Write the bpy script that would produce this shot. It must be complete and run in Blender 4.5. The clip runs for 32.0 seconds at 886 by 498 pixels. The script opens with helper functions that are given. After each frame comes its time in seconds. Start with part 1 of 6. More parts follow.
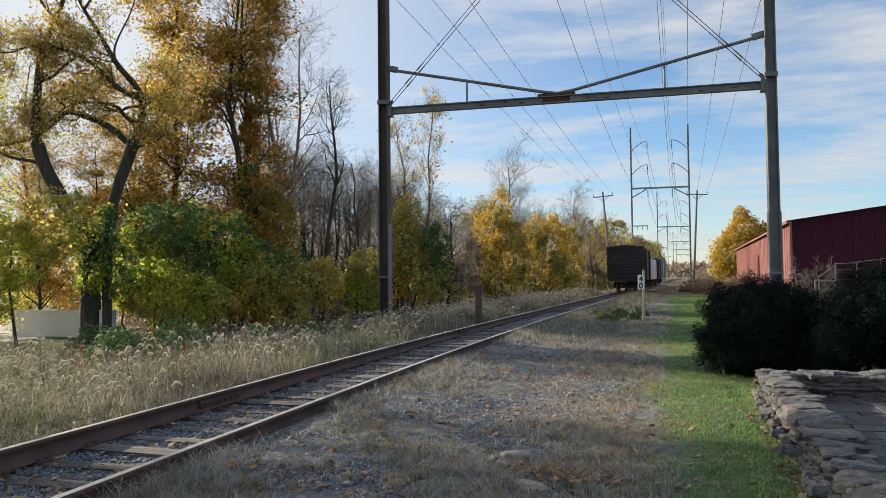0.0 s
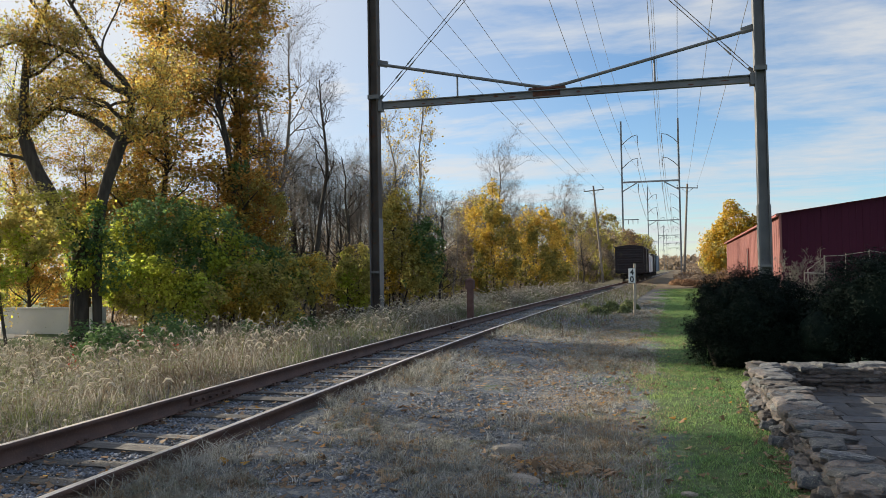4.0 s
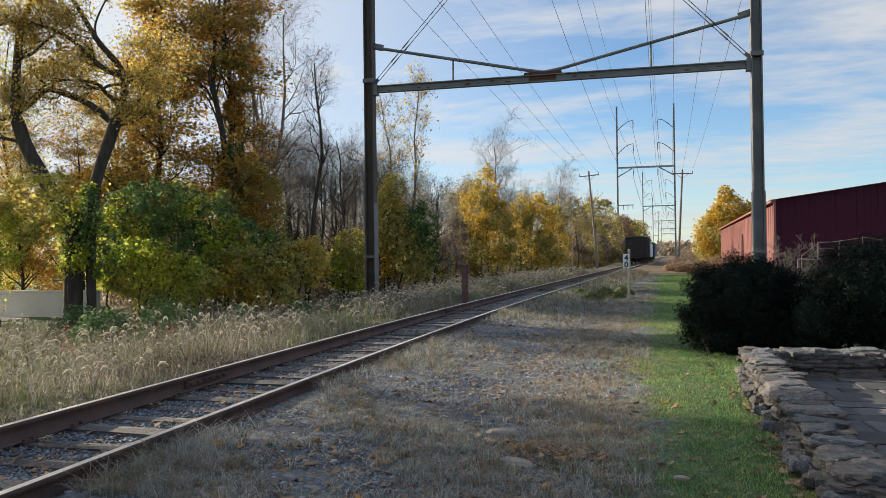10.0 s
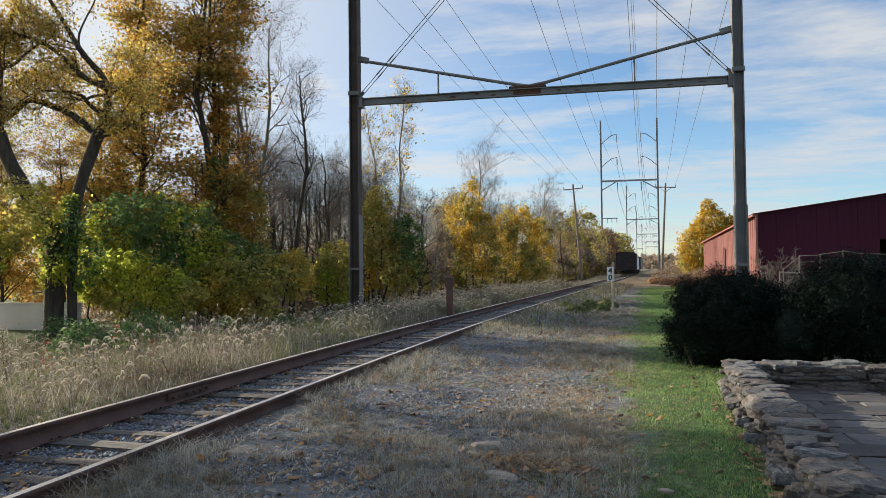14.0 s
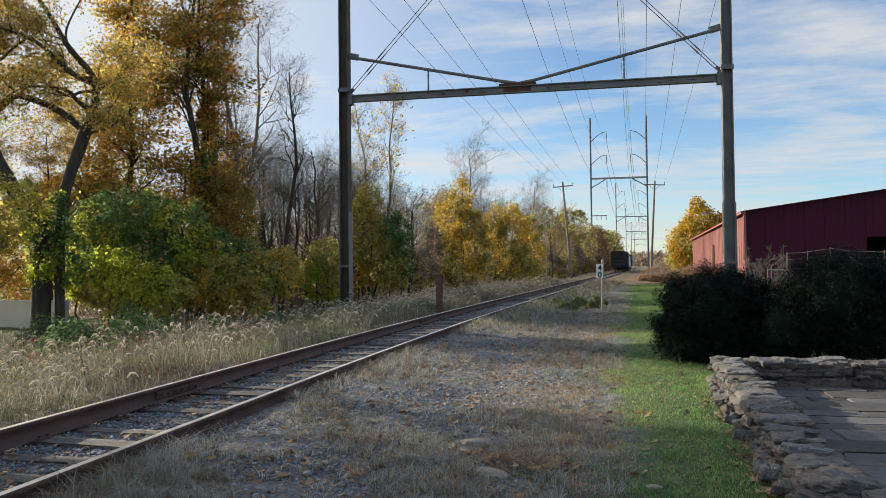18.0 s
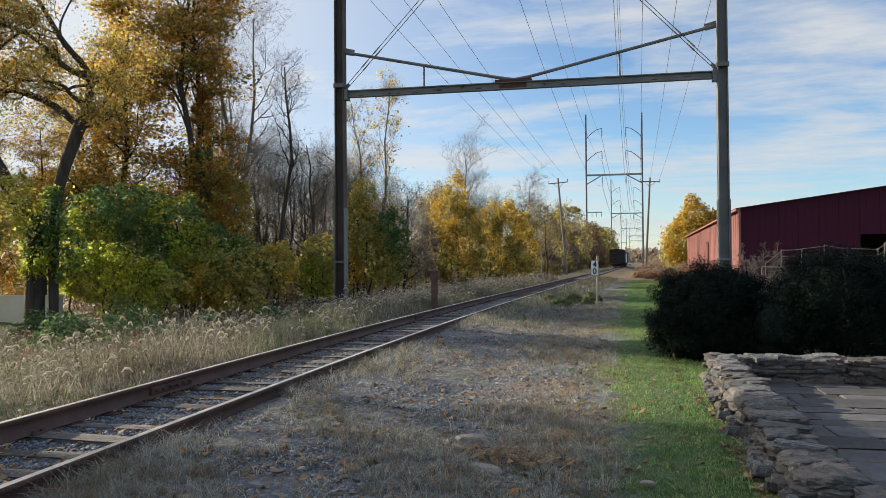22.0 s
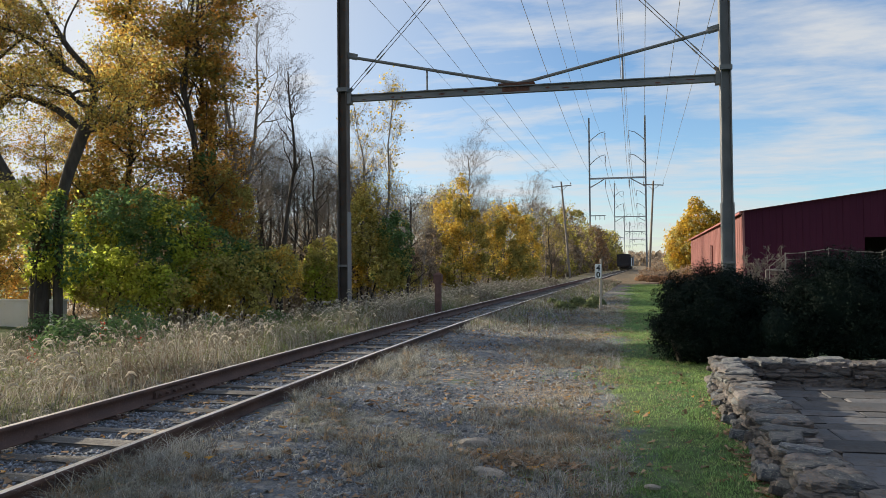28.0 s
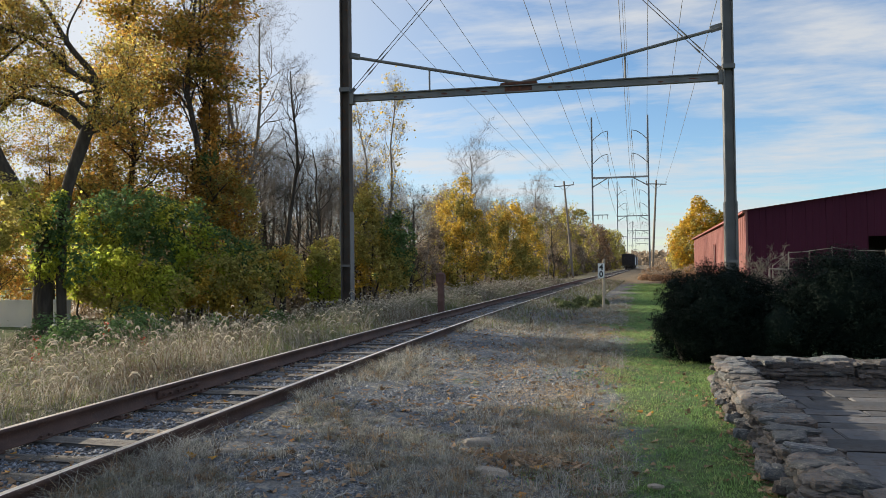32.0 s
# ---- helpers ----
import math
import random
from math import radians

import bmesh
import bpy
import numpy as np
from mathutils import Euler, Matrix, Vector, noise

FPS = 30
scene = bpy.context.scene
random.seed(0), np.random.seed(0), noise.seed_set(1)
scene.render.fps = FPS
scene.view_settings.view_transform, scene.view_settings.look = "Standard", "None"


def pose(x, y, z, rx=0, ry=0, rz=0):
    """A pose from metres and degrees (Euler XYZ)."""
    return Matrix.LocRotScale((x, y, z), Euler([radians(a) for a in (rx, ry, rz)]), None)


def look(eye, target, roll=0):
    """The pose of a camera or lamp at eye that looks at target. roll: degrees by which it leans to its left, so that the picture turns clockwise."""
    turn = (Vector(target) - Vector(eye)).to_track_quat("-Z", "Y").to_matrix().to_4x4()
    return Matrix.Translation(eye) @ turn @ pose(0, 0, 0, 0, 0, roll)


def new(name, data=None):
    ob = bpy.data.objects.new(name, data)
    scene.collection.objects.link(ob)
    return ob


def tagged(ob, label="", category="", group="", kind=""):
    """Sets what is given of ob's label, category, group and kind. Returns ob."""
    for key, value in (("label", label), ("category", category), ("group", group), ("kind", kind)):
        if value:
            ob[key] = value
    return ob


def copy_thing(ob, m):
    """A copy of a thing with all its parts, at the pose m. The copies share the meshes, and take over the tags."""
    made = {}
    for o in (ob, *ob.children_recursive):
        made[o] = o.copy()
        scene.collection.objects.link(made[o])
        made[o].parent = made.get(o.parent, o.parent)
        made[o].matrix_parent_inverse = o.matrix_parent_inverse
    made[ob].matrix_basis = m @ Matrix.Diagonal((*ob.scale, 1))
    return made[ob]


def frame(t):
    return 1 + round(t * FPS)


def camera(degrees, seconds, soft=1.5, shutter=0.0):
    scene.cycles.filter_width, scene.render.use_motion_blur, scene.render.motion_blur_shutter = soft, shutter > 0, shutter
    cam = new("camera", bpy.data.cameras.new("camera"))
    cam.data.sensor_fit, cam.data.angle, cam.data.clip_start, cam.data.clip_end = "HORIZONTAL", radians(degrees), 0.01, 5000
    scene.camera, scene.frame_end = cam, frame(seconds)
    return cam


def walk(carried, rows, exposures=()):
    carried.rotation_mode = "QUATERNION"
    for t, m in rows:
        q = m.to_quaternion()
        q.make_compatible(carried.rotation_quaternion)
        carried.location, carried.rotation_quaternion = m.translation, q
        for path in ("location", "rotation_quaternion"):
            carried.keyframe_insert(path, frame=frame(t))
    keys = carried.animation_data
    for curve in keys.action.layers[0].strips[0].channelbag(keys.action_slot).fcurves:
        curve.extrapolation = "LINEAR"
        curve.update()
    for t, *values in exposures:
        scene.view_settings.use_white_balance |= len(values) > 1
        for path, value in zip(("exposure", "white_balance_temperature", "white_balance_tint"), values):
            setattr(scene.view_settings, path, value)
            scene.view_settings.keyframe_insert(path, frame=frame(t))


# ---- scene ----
# ---- camera: held by hand, standing still, panning slowly ----
cam = camera(60.66, 32.0, soft=0.7)
EYE = (0.0, 0.0, 1.6)
TURNS = [  # seconds, degrees to the left of the track, degrees up, lean
    (0, 14.70, 2.18, -0.60), (0.5, 14.66, 2.19, -0.66), (1, 14.53, 2.17, -0.67), (1.5, 14.39, 2.10, -0.71), (2, 14.27, 2.01, -0.79),
    (2.5, 14.15, 1.93, -0.84), (3, 14.10, 1.86, -0.95), (3.5, 14.07, 1.83, -0.94), (5.5, 13.98, 1.48, -0.97), (6, 13.95, 1.40, -0.94),
    (6.5, 13.93, 1.31, -0.96), (7, 13.88, 1.19, -0.90), (7.5, 13.82, 1.06, -0.82), (8, 13.73, 0.97, -0.75), (8.5, 13.72, 0.89, -0.71),
    (9, 13.72, 0.80, -0.69), (9.5, 13.73, 0.69, -0.72), (10, 13.68, 0.61, -0.71), (10.5, 13.61, 0.66, -0.69), (11, 13.54, 0.82, -0.71),
    (11.5, 13.44, 1.08, -0.71), (12, 13.34, 1.32, -0.71), (12.5, 13.20, 1.49, -0.69), (13, 13.00, 1.55, -0.69), (13.5, 12.75, 1.55, -0.69),
    (14, 12.52, 1.55, -0.60), (14.5, 12.36, 1.56, -0.59), (16.5, 12.39, 1.38, -0.65), (17, 12.28, 1.32, -0.58), (17.5, 12.05, 1.31, -0.56),
    (18, 11.76, 1.33, -0.59), (18.5, 11.48, 1.36, -0.65), (19, 11.28, 1.39, -0.74), (19.5, 11.15, 1.38, -0.79), (20, 11.10, 1.36, -0.73),
    (20.5, 11.10, 1.30, -0.71), (21, 11.18, 1.22, -0.65), (21.5, 11.29, 1.13, -0.56), (22, 11.40, 1.03, -0.42), (22.5, 11.51, 0.96, -0.34),
    (23, 11.51, 0.96, -0.33), (23.5, 11.44, 1.02, -0.34), (24, 11.33, 1.07, -0.35), (24.5, 11.24, 1.09, -0.34), (25, 11.19, 1.13, -0.40),
    (25.5, 11.19, 1.13, -0.43), (27.5, 11.59, 1.28, -0.53), (28, 11.65, 1.31, -0.51), (28.5, 11.70, 1.32, -0.52), (29, 11.78, 1.29, -0.52),
    (29.5, 11.86, 1.28, -0.53), (30, 11.92, 1.27, -0.57), (30.5, 11.95, 1.26, -0.56), (31, 11.92, 1.26, -0.55), (31.5, 11.90, 1.27, -0.61),
    (32, 11.86, 1.29, -0.63)
]
walk(cam, [(t, pose(*EYE, 90 + up, 0, left) @ pose(0, 0, 0, 0, 0, lean)) for t, left, up, lean in TURNS],
     exposures=[(0.0, 0.78), (32.0, 0.78)])

# ---- light: low autumn sun from beyond the trees across the track ----
SUN_LEFT, SUN_UP = 75.0, 20.0
to_sun = Vector((-math.sin(radians(SUN_LEFT)) * math.cos(radians(SUN_UP)),
                 math.cos(radians(SUN_LEFT)) * math.cos(radians(SUN_UP)), math.sin(radians(SUN_UP))))
sun = new("sun", bpy.data.lights.new("sun", "SUN"))
sun.data.energy, sun.data.angle, sun.data.color = 5.0, radians(0.5), (1.0, 0.86, 0.65)
sun.matrix_world = look(to_sun * 50, (0, 0, 0))


def make_world():
    w = bpy.data.worlds.new("sky")
    scene.world = w
    w.use_nodes = True
    nt = w.node_tree
    nt.nodes.clear()
    N = lambda k, **kw: nt.nodes.new(k)
    L = nt.links.new
    out, bg = N("ShaderNodeOutputWorld"), N("ShaderNodeBackground")
    sky = N("ShaderNodeTexSky")
    sky.sky_type, sky.sun_disc = "NISHITA", False
    sky.sun_elevation, sky.sun_rotation = radians(SUN_UP), radians(-SUN_LEFT)
    sky.air_density, sky.dust_density, sky.ozone_density = 1.0, 0.15, 4.0
    # thin cloud sheets, laid on a plane high overhead
    tc, sep = N("ShaderNodeTexCoord"), N("ShaderNodeSeparateXYZ")
    L(tc.outputs["Generated"], sep.inputs[0])
    zz = N("ShaderNodeMath"); zz.operation = "ADD"; zz.inputs[1].default_value = 0.10
    mz = N("ShaderNodeMath"); mz.operation = "MAXIMUM"; mz.inputs[1].default_value = 0.02
    L(sep.outputs[2], mz.inputs[0]); L(mz.outputs[0], zz.inputs[0])
    dx = N("ShaderNodeMath"); dx.operation = "DIVIDE"; L(sep.outputs[0], dx.inputs[0]); L(zz.outputs[0], dx.inputs[1])
    dy = N("ShaderNodeMath"); dy.operation = "DIVIDE"; L(sep.outputs[1], dy.inputs[0]); L(zz.outputs[0], dy.inputs[1])
    comb = N("ShaderNodeCombineXYZ"); L(dx.outputs[0], comb.inputs[0]); L(dy.outputs[0], comb.inputs[1])
    mp = N("ShaderNodeMapping"); mp.inputs["Rotation"].default_value = (0, 0, radians(20)); mp.inputs["Scale"].default_value = (0.8, 1.5, 1)
    mp.inputs["Location"].default_value = (3.1, 1.7, 0)
    L(comb.outputs[0], mp.inputs[0])
    n1, n2 = N("ShaderNodeTexNoise"), N("ShaderNodeTexNoise")
    n1.inputs["Scale"].default_value, n1.inputs["Detail"].default_value, n1.inputs["Roughness"].default_value = 1.1, 8, 0.58
    n2.inputs["Scale"].default_value, n2.inputs["Detail"].default_value, n2.inputs["Roughness"].default_value = 5.0, 6, 0.6
    n1.inputs["Distortion"].default_value = 0.4
    L(mp.outputs[0], n1.inputs["Vector"]); L(mp.outputs[0], n2.inputs["Vector"])
    mul = N("ShaderNodeMath"); mul.operation = "MULTIPLY_ADD"; mul.inputs[1].default_value = 0.30; 
    L(n2.outputs[0], mul.inputs[0]); L(n1.outputs[0], mul.inputs[2])
    ramp = N("ShaderNodeValToRGB")
    ramp.color_ramp.elements[0].position, ramp.color_ramp.elements[1].position = 0.54, 0.80
    ramp.color_ramp.elements[1].color = (0.9, 0.9, 0.9, 1)
    L(mul.outputs[0], ramp.inputs[0])
    # clouds glow more towards the sun
    dot = N("ShaderNodeVectorMath"); dot.operation = "DOT_PRODUCT"; dot.inputs[1].default_value = to_sun
    L(tc.outputs["Generated"], dot.inputs[0])
    near = N("ShaderNodeMapRange"); near.inputs[1].default_value, near.inputs[2].default_value = 0.2, 1.0
    near.inputs[3].default_value, near.inputs[4].default_value = 4.2, 5.2
    L(dot.outputs["Value"], near.inputs[0])
    cloud = N("ShaderNodeVectorMath"); cloud.operation = "SCALE"; cloud.inputs[0].default_value = (0.955, 0.985, 1.02)
    L(near.outputs[0], cloud.inputs["Scale"])
    veil = N("ShaderNodeMapRange"); veil.interpolation_type = "SMOOTHSTEP"
    veil.inputs[1].default_value, veil.inputs[2].default_value, veil.inputs[4].default_value = 0.28, 0.86, 0.93
    L(dot.outputs["Value"], veil.inputs[0])
    both = N("ShaderNodeMath"); both.operation = "MAXIMUM"
    L(veil.outputs[0], both.inputs[0]); L(ramp.outputs[0], both.inputs[1])
    mix = N("ShaderNodeMix"); mix.data_type = "RGBA"
    L(both.outputs[0], mix.inputs[0]); L(sky.outputs[0], mix.inputs[6]); L(cloud.outputs[0], mix.inputs[7])
    L(mix.outputs[2], bg.inputs[0]); bg.inputs[1].default_value = 0.10
    L(bg.outputs[0], out.inputs[0])


make_world()

# ---- materials ----
def mat(name, c1, c2, scale=4.0, rough=0.8, bump=0.0, metal=0.0, c3=None, fine=40.0, rand=0.0, island=0.0, thin=0.0, stretch=(1, 1, 1), spots=0.5, spec=0.5):
    """Two tones mixed by broad noise, a third by fine noise; rand: brightness change from object to object, island: from piece to piece;
    thin: share of light that passes through a leaf."""
    m = bpy.data.materials.new(name)
    m.use_nodes = True
    nt = m.node_tree
    L, b, out = nt.links.new, nt.nodes["Principled BSDF"], nt.nodes["Material Output"]
    N = nt.nodes.new
    tc, mp = N("ShaderNodeTexCoord"), N("ShaderNodeMapping")
    mp.inputs["Scale"].default_value = stretch
    L(tc.outputs["Object"], mp.inputs[0])
    na, nb = N("ShaderNodeTexNoise"), N("ShaderNodeTexNoise")
    na.inputs["Scale"].default_value, na.inputs["Detail"].default_value = scale, 5
    nb.inputs["Scale"].default_value, nb.inputs["Detail"].default_value, nb.inputs["Roughness"].default_value = fine, 6, 0.65
    L(mp.outputs[0], na.inputs["Vector"]); L(mp.outputs[0], nb.inputs["Vector"])
    ra = N("ShaderNodeMapRange"); ra.inputs[1].default_value, ra.inputs[2].default_value = 0.36, 0.64
    L(na.outputs[0], ra.inputs[0])
    mx = N("ShaderNodeMix"); mx.data_type = "RGBA"
    L(ra.outputs[0], mx.inputs[0]); mx.inputs[6].default_value, mx.inputs[7].default_value = (*c1, 1), (*c2, 1)
    col = mx.outputs[2]
    if c3:
        rb = N("ShaderNodeMapRange"); rb.inputs[1].default_value, rb.inputs[2].default_value = spots, spots + 0.12
        L(nb.outputs[0], rb.inputs[0])
        m3 = N("ShaderNodeMix"); m3.data_type = "RGBA"
        L(rb.outputs[0], m3.inputs[0]); L(col, m3.inputs[6]); m3.inputs[7].default_value = (*c3, 1)
        col = m3.outputs[2]
    for amount, node, sock in ((rand, "ShaderNodeObjectInfo", "Random"), (island, "ShaderNodeNewGeometry", "Random Per Island")):
        if amount:
            src = N(node)
            rr = N("ShaderNodeMapRange"); rr.inputs[3].default_value, rr.inputs[4].default_value = 1 - amount, 1 + amount
            L(src.outputs[sock], rr.inputs[0])
            sc = N("ShaderNodeVectorMath"); sc.operation = "SCALE"
            L(col, sc.inputs[0]); L(rr.outputs[0], sc.inputs["Scale"])
            col = sc.outputs[0]
    L(col, b.inputs["Base Color"])
    b.inputs["Roughness"].default_value, b.inputs["Metallic"].default_value = rough, metal
    b.inputs["Specular IOR Level"].default_value = spec
    if bump:
        bp = N("ShaderNodeBump"); bp.inputs["Strength"].default_value, bp.inputs["Distance"].default_value = bump, 0.02
        L(nb.outputs[0], bp.inputs["Height"]); L(bp.outputs[0], b.inputs["Normal"])
    if thin:
        b.inputs["Specular IOR Level"].default_value = 0.25 if thin > 0.1 else 0.06
        tr, ms = N("ShaderNodeBsdfTranslucent"), N("ShaderNodeMixShader")
        L(col, tr.inputs[0]); ms.inputs[0].default_value = thin
        L(b.outputs[0], ms.inputs[1]); L(tr.outputs[0], ms.inputs[2]); L(ms.outputs[0], out.inputs[0])
    return m


M = {}
M["rail"] = mat("rail_rust", (0.075, 0.046, 0.038), (0.12, 0.07, 0.054), 3, 0.75, 0.4, c3=(0.16, 0.095, 0.07), spots=0.58)
M["rail_top"] = mat("rail_running_surface", (0.88, 0.82, 0.77), (0.76, 0.69, 0.63), 2, 0.42, 0.0, metal=0.8)
M["tie"] = mat("weathered_tie", (0.10, 0.097, 0.095), (0.22, 0.21, 0.20), 2.5, 0.9, 0.9, c3=(0.045, 0.038, 0.034), fine=22, rand=0.3, stretch=(0.25, 6, 3))
M["stone_grey"] = mat("ballast_stone", (0.11, 0.13, 0.16), (0.23, 0.252, 0.29), 30, 0.9, 0.2, island=0.5)
M["field_stone"] = mat("field_stone", (0.075, 0.08, 0.09), (0.16, 0.15, 0.145), 5, 0.88, 0.9, c3=(0.17, 0.12, 0.09), fine=18, rand=0.4)
M["lichen_stone"] = mat("lichen_stone", (0.075, 0.086, 0.104), (0.15, 0.152, 0.158), 5, 0.88, 0.9, c3=(0.34, 0.38, 0.32), fine=11, rand=0.4, spots=0.57)
M["pale_stone"] = mat("pale_worn_stone", (0.34, 0.30, 0.26), (0.42, 0.38, 0.33), 6, 0.9, 0.6, c3=(0.26, 0.23, 0.20), fine=20)
M["flag"] = mat("flagstone", (0.062, 0.071, 0.086), (0.105, 0.103, 0.106), 2, 0.75, 0.3, c3=(0.065, 0.06, 0.06), fine=14, rand=0.45)
M["steel"] = mat("weathered_steel", (0.14, 0.145, 0.15), (0.20, 0.20, 0.20), 1.5, 0.6, 0.15, metal=0.25, c3=(0.10, 0.075, 0.06), fine=6, spots=0.62)
# steel of the far towers, lightened to paint the haze of distance
M["steel_hazed"] = mat("haze_lightened_steel", (0.24, 0.25, 0.265), (0.32, 0.325, 0.335), 1.0, 0.55, 0.1, metal=0.2)
M["steel_dark"] = mat("rusty_steel", (0.065, 0.052, 0.045), (0.10, 0.082, 0.07), 1.2, 0.75, 0.2, metal=0.2, c3=(0.13, 0.06, 0.035), fine=5, spots=0.56)
M["rust"] = mat("flaking_rust", (0.14, 0.055, 0.03), (0.06, 0.03, 0.025), 9, 0.9, 0.5)
M["wire"] = mat("cable", (0.22, 0.225, 0.235), (0.28, 0.285, 0.295), 1, 0.5, metal=0.4)
M["wood_pole"] = mat("grey_pole_wood", (0.17, 0.145, 0.12), (0.25, 0.22, 0.19), 2, 0.9, 0.4, stretch=(6, 6, 0.3))
M["bark"] = mat("bark", (0.038, 0.031, 0.025), (0.072, 0.060, 0.048), 3, 0.95, 0.9, fine=14, stretch=(3, 3, 0.6))
M["bark_grey"] = mat("grey_bark", (0.19, 0.168, 0.145), (0.28, 0.246, 0.21), 2, 0.95, 0.4, fine=14)
M["sign_white"] = mat("white_sign_paint", (0.80, 0.80, 0.78), (0.74, 0.74, 0.72), 6, 0.5)
M["black"] = mat("black_paint", (0.02, 0.02, 0.02), (0.035, 0.035, 0.035), 8, 0.5)
M["sign_post"] = mat("pale_post_wood", (0.46, 0.40, 0.32), (0.36, 0.31, 0.25), 4, 0.85, 0.3, stretch=(5, 5, 0.5))
M["red_post"] = mat("red_brown_paint", (0.10, 0.047, 0.04), (0.145, 0.08, 0.067), 5, 0.85, 0.3)
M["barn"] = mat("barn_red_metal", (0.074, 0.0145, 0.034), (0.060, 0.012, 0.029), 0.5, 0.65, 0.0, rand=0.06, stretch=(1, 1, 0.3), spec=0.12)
# paler than the shaded front: fading, with the sunlight also put into the colour
M["barn_sun_side"] = mat("sunlit_faded_red_metal", (0.26, 0.125, 0.115), (0.19, 0.08, 0.078), 0.5, 0.65, 0.0, rand=0.12, stretch=(1, 1, 0.3), spec=0.15)
M["barn_trim"] = mat("pale_red_trim", (0.34, 0.13, 0.12), (0.28, 0.10, 0.095), 1, 0.5)
M["barn_roof"] = mat("dark_red_roof", (0.10, 0.03, 0.032), (0.13, 0.04, 0.04), 0.6, 0.5)
M["dark"] = mat("dark_interior", (0.02, 0.018, 0.017), (0.03, 0.026, 0.024), 1, 0.9)
M["galv"] = mat("bleached_rail", (0.34, 0.29, 0.25), (0.25, 0.21, 0.18), 3, 0.7)
M["boxcar"] = mat("boxcar_black", (0.016, 0.014, 0.017), (0.026, 0.021, 0.024), 1.5, 0.6, 0.1)
M["car_white"] = mat("white_car_paint", (0.80, 0.81, 0.82), (0.70, 0.71, 0.73), 1.2, 0.5)
M["car_blue"] = mat("pale_blue_car_paint", (0.20, 0.26, 0.32), (0.26, 0.31, 0.36), 1.2, 0.5)
M["wheel"] = mat("wheel_steel", (0.05, 0.045, 0.042), (0.08, 0.07, 0.06), 4, 0.6, metal=0.5)
M["glass"] = mat("insulator_brown", (0.10, 0.06, 0.05), (0.14, 0.09, 0.07), 4, 0.25)
M["concrete"] = mat("pale_concrete", (0.42, 0.40, 0.38), (0.50, 0.48, 0.45), 0.3, 0.9)


def leaf(name, c1, c2, c3, scale=0.6, spots=0.52, island=0.4, thin=0.6, spec=0.4):
    return mat(name, c1, c2, scale, 0.6, c3=c3, fine=1.7, island=island, thin=thin, spots=spots, spec=spec)


M["leaf_gold"] = leaf("leaf_gold", (0.64, 0.46, 0.085), (0.52, 0.41, 0.10), (0.60, 0.37, 0.07), thin=0.6)
M["leaf_orange"] = leaf("leaf_orange", (0.54, 0.29, 0.065), (0.46, 0.28, 0.07), (0.32, 0.235, 0.07), thin=0.6)
M["leaf_olive"] = leaf("leaf_olive", (0.40, 0.385, 0.12), (0.51, 0.44, 0.14), (0.58, 0.45, 0.12), thin=0.6)
M["leaf_moss"] = leaf("leaf_moss", (0.26, 0.265, 0.08), (0.36, 0.315, 0.095), (0.43, 0.34, 0.09), thin=0.58)
M["leaf_lime"] = leaf("leaf_lime", (0.43, 0.50, 0.075), (0.56, 0.53, 0.09), (0.28, 0.39, 0.07), thin=0.68)
M["leaf_green"] = leaf("leaf_green", (0.095, 0.175, 0.066), (0.15, 0.24, 0.085), (0.30, 0.34, 0.09), spots=0.58, thin=0.5)
# yew green taken down to near black, with the bushes' shade in the colour
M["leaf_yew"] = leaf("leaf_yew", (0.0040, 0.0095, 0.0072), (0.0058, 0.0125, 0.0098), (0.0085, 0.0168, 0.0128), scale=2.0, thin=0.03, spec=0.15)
M["leaf_brown"] = leaf("leaf_brown", (0.29, 0.23, 0.17), (0.36, 0.285, 0.205), (0.22, 0.18, 0.14), thin=0.4)
M["inner"] = mat("shaded_inner_growth", (0.07, 0.06, 0.040), (0.11, 0.09, 0.060), 6, 0.95, 0.6)
M["leaf_rust"] = leaf("leaf_rust", (0.38, 0.235, 0.14), (0.30, 0.21, 0.135), (0.44, 0.29, 0.16))
M["weed"] = mat("dry_weed", (0.31, 0.292, 0.25), (0.45, 0.42, 0.365), 0.8, 0.8, c3=(0.22, 0.25, 0.17), fine=2.0, island=0.35, thin=0.4, spots=0.54)
M["weed_head"] = mat("weed_seed_head", (0.52, 0.475, 0.39), (0.66, 0.61, 0.51), 0.8, 0.8, island=0.4, thin=0.4)
M["weed_green"] = mat("green_weed", (0.16, 0.20, 0.09), (0.24, 0.26, 0.12), 0.8, 0.8, island=0.35, thin=0.4)
M["weed_dark"] = mat("brown_weed", (0.16, 0.125, 0.09), (0.25, 0.20, 0.145), 0.8, 0.85, island=0.35, thin=0.3)
M["leaf_maple"] = leaf("leaf_maple", (0.62, 0.42, 0.05), (0.50, 0.38, 0.06), (0.60, 0.30, 0.04))
M["dry_grass"] = mat("dry_grass", (0.31, 0.318, 0.295), (0.45, 0.445, 0.41), 0.7, 0.85, c3=(0.20, 0.205, 0.16), fine=3, island=0.5, thin=0.3)
M["dry_warm"] = mat("withered_brown_grass", (0.37, 0.275, 0.175), (0.48, 0.37, 0.245), 0.7, 0.85, c3=(0.22, 0.15, 0.09), fine=3, island=0.4, thin=0.3)
M["lawn"] = mat("lawn_grass", (0.15, 0.285, 0.115), (0.28, 0.40, 0.145), 1.6, 0.7, c3=(0.46, 0.46, 0.23), fine=6, island=0.5, thin=0.5, spots=0.56)
M["pale_paint"] = mat("weathered_white_paint", (0.74, 0.73, 0.72), (0.66, 0.65, 0.64), 1.2, 0.8, c3=(0.55, 0.54, 0.52), fine=9, spots=0.62)
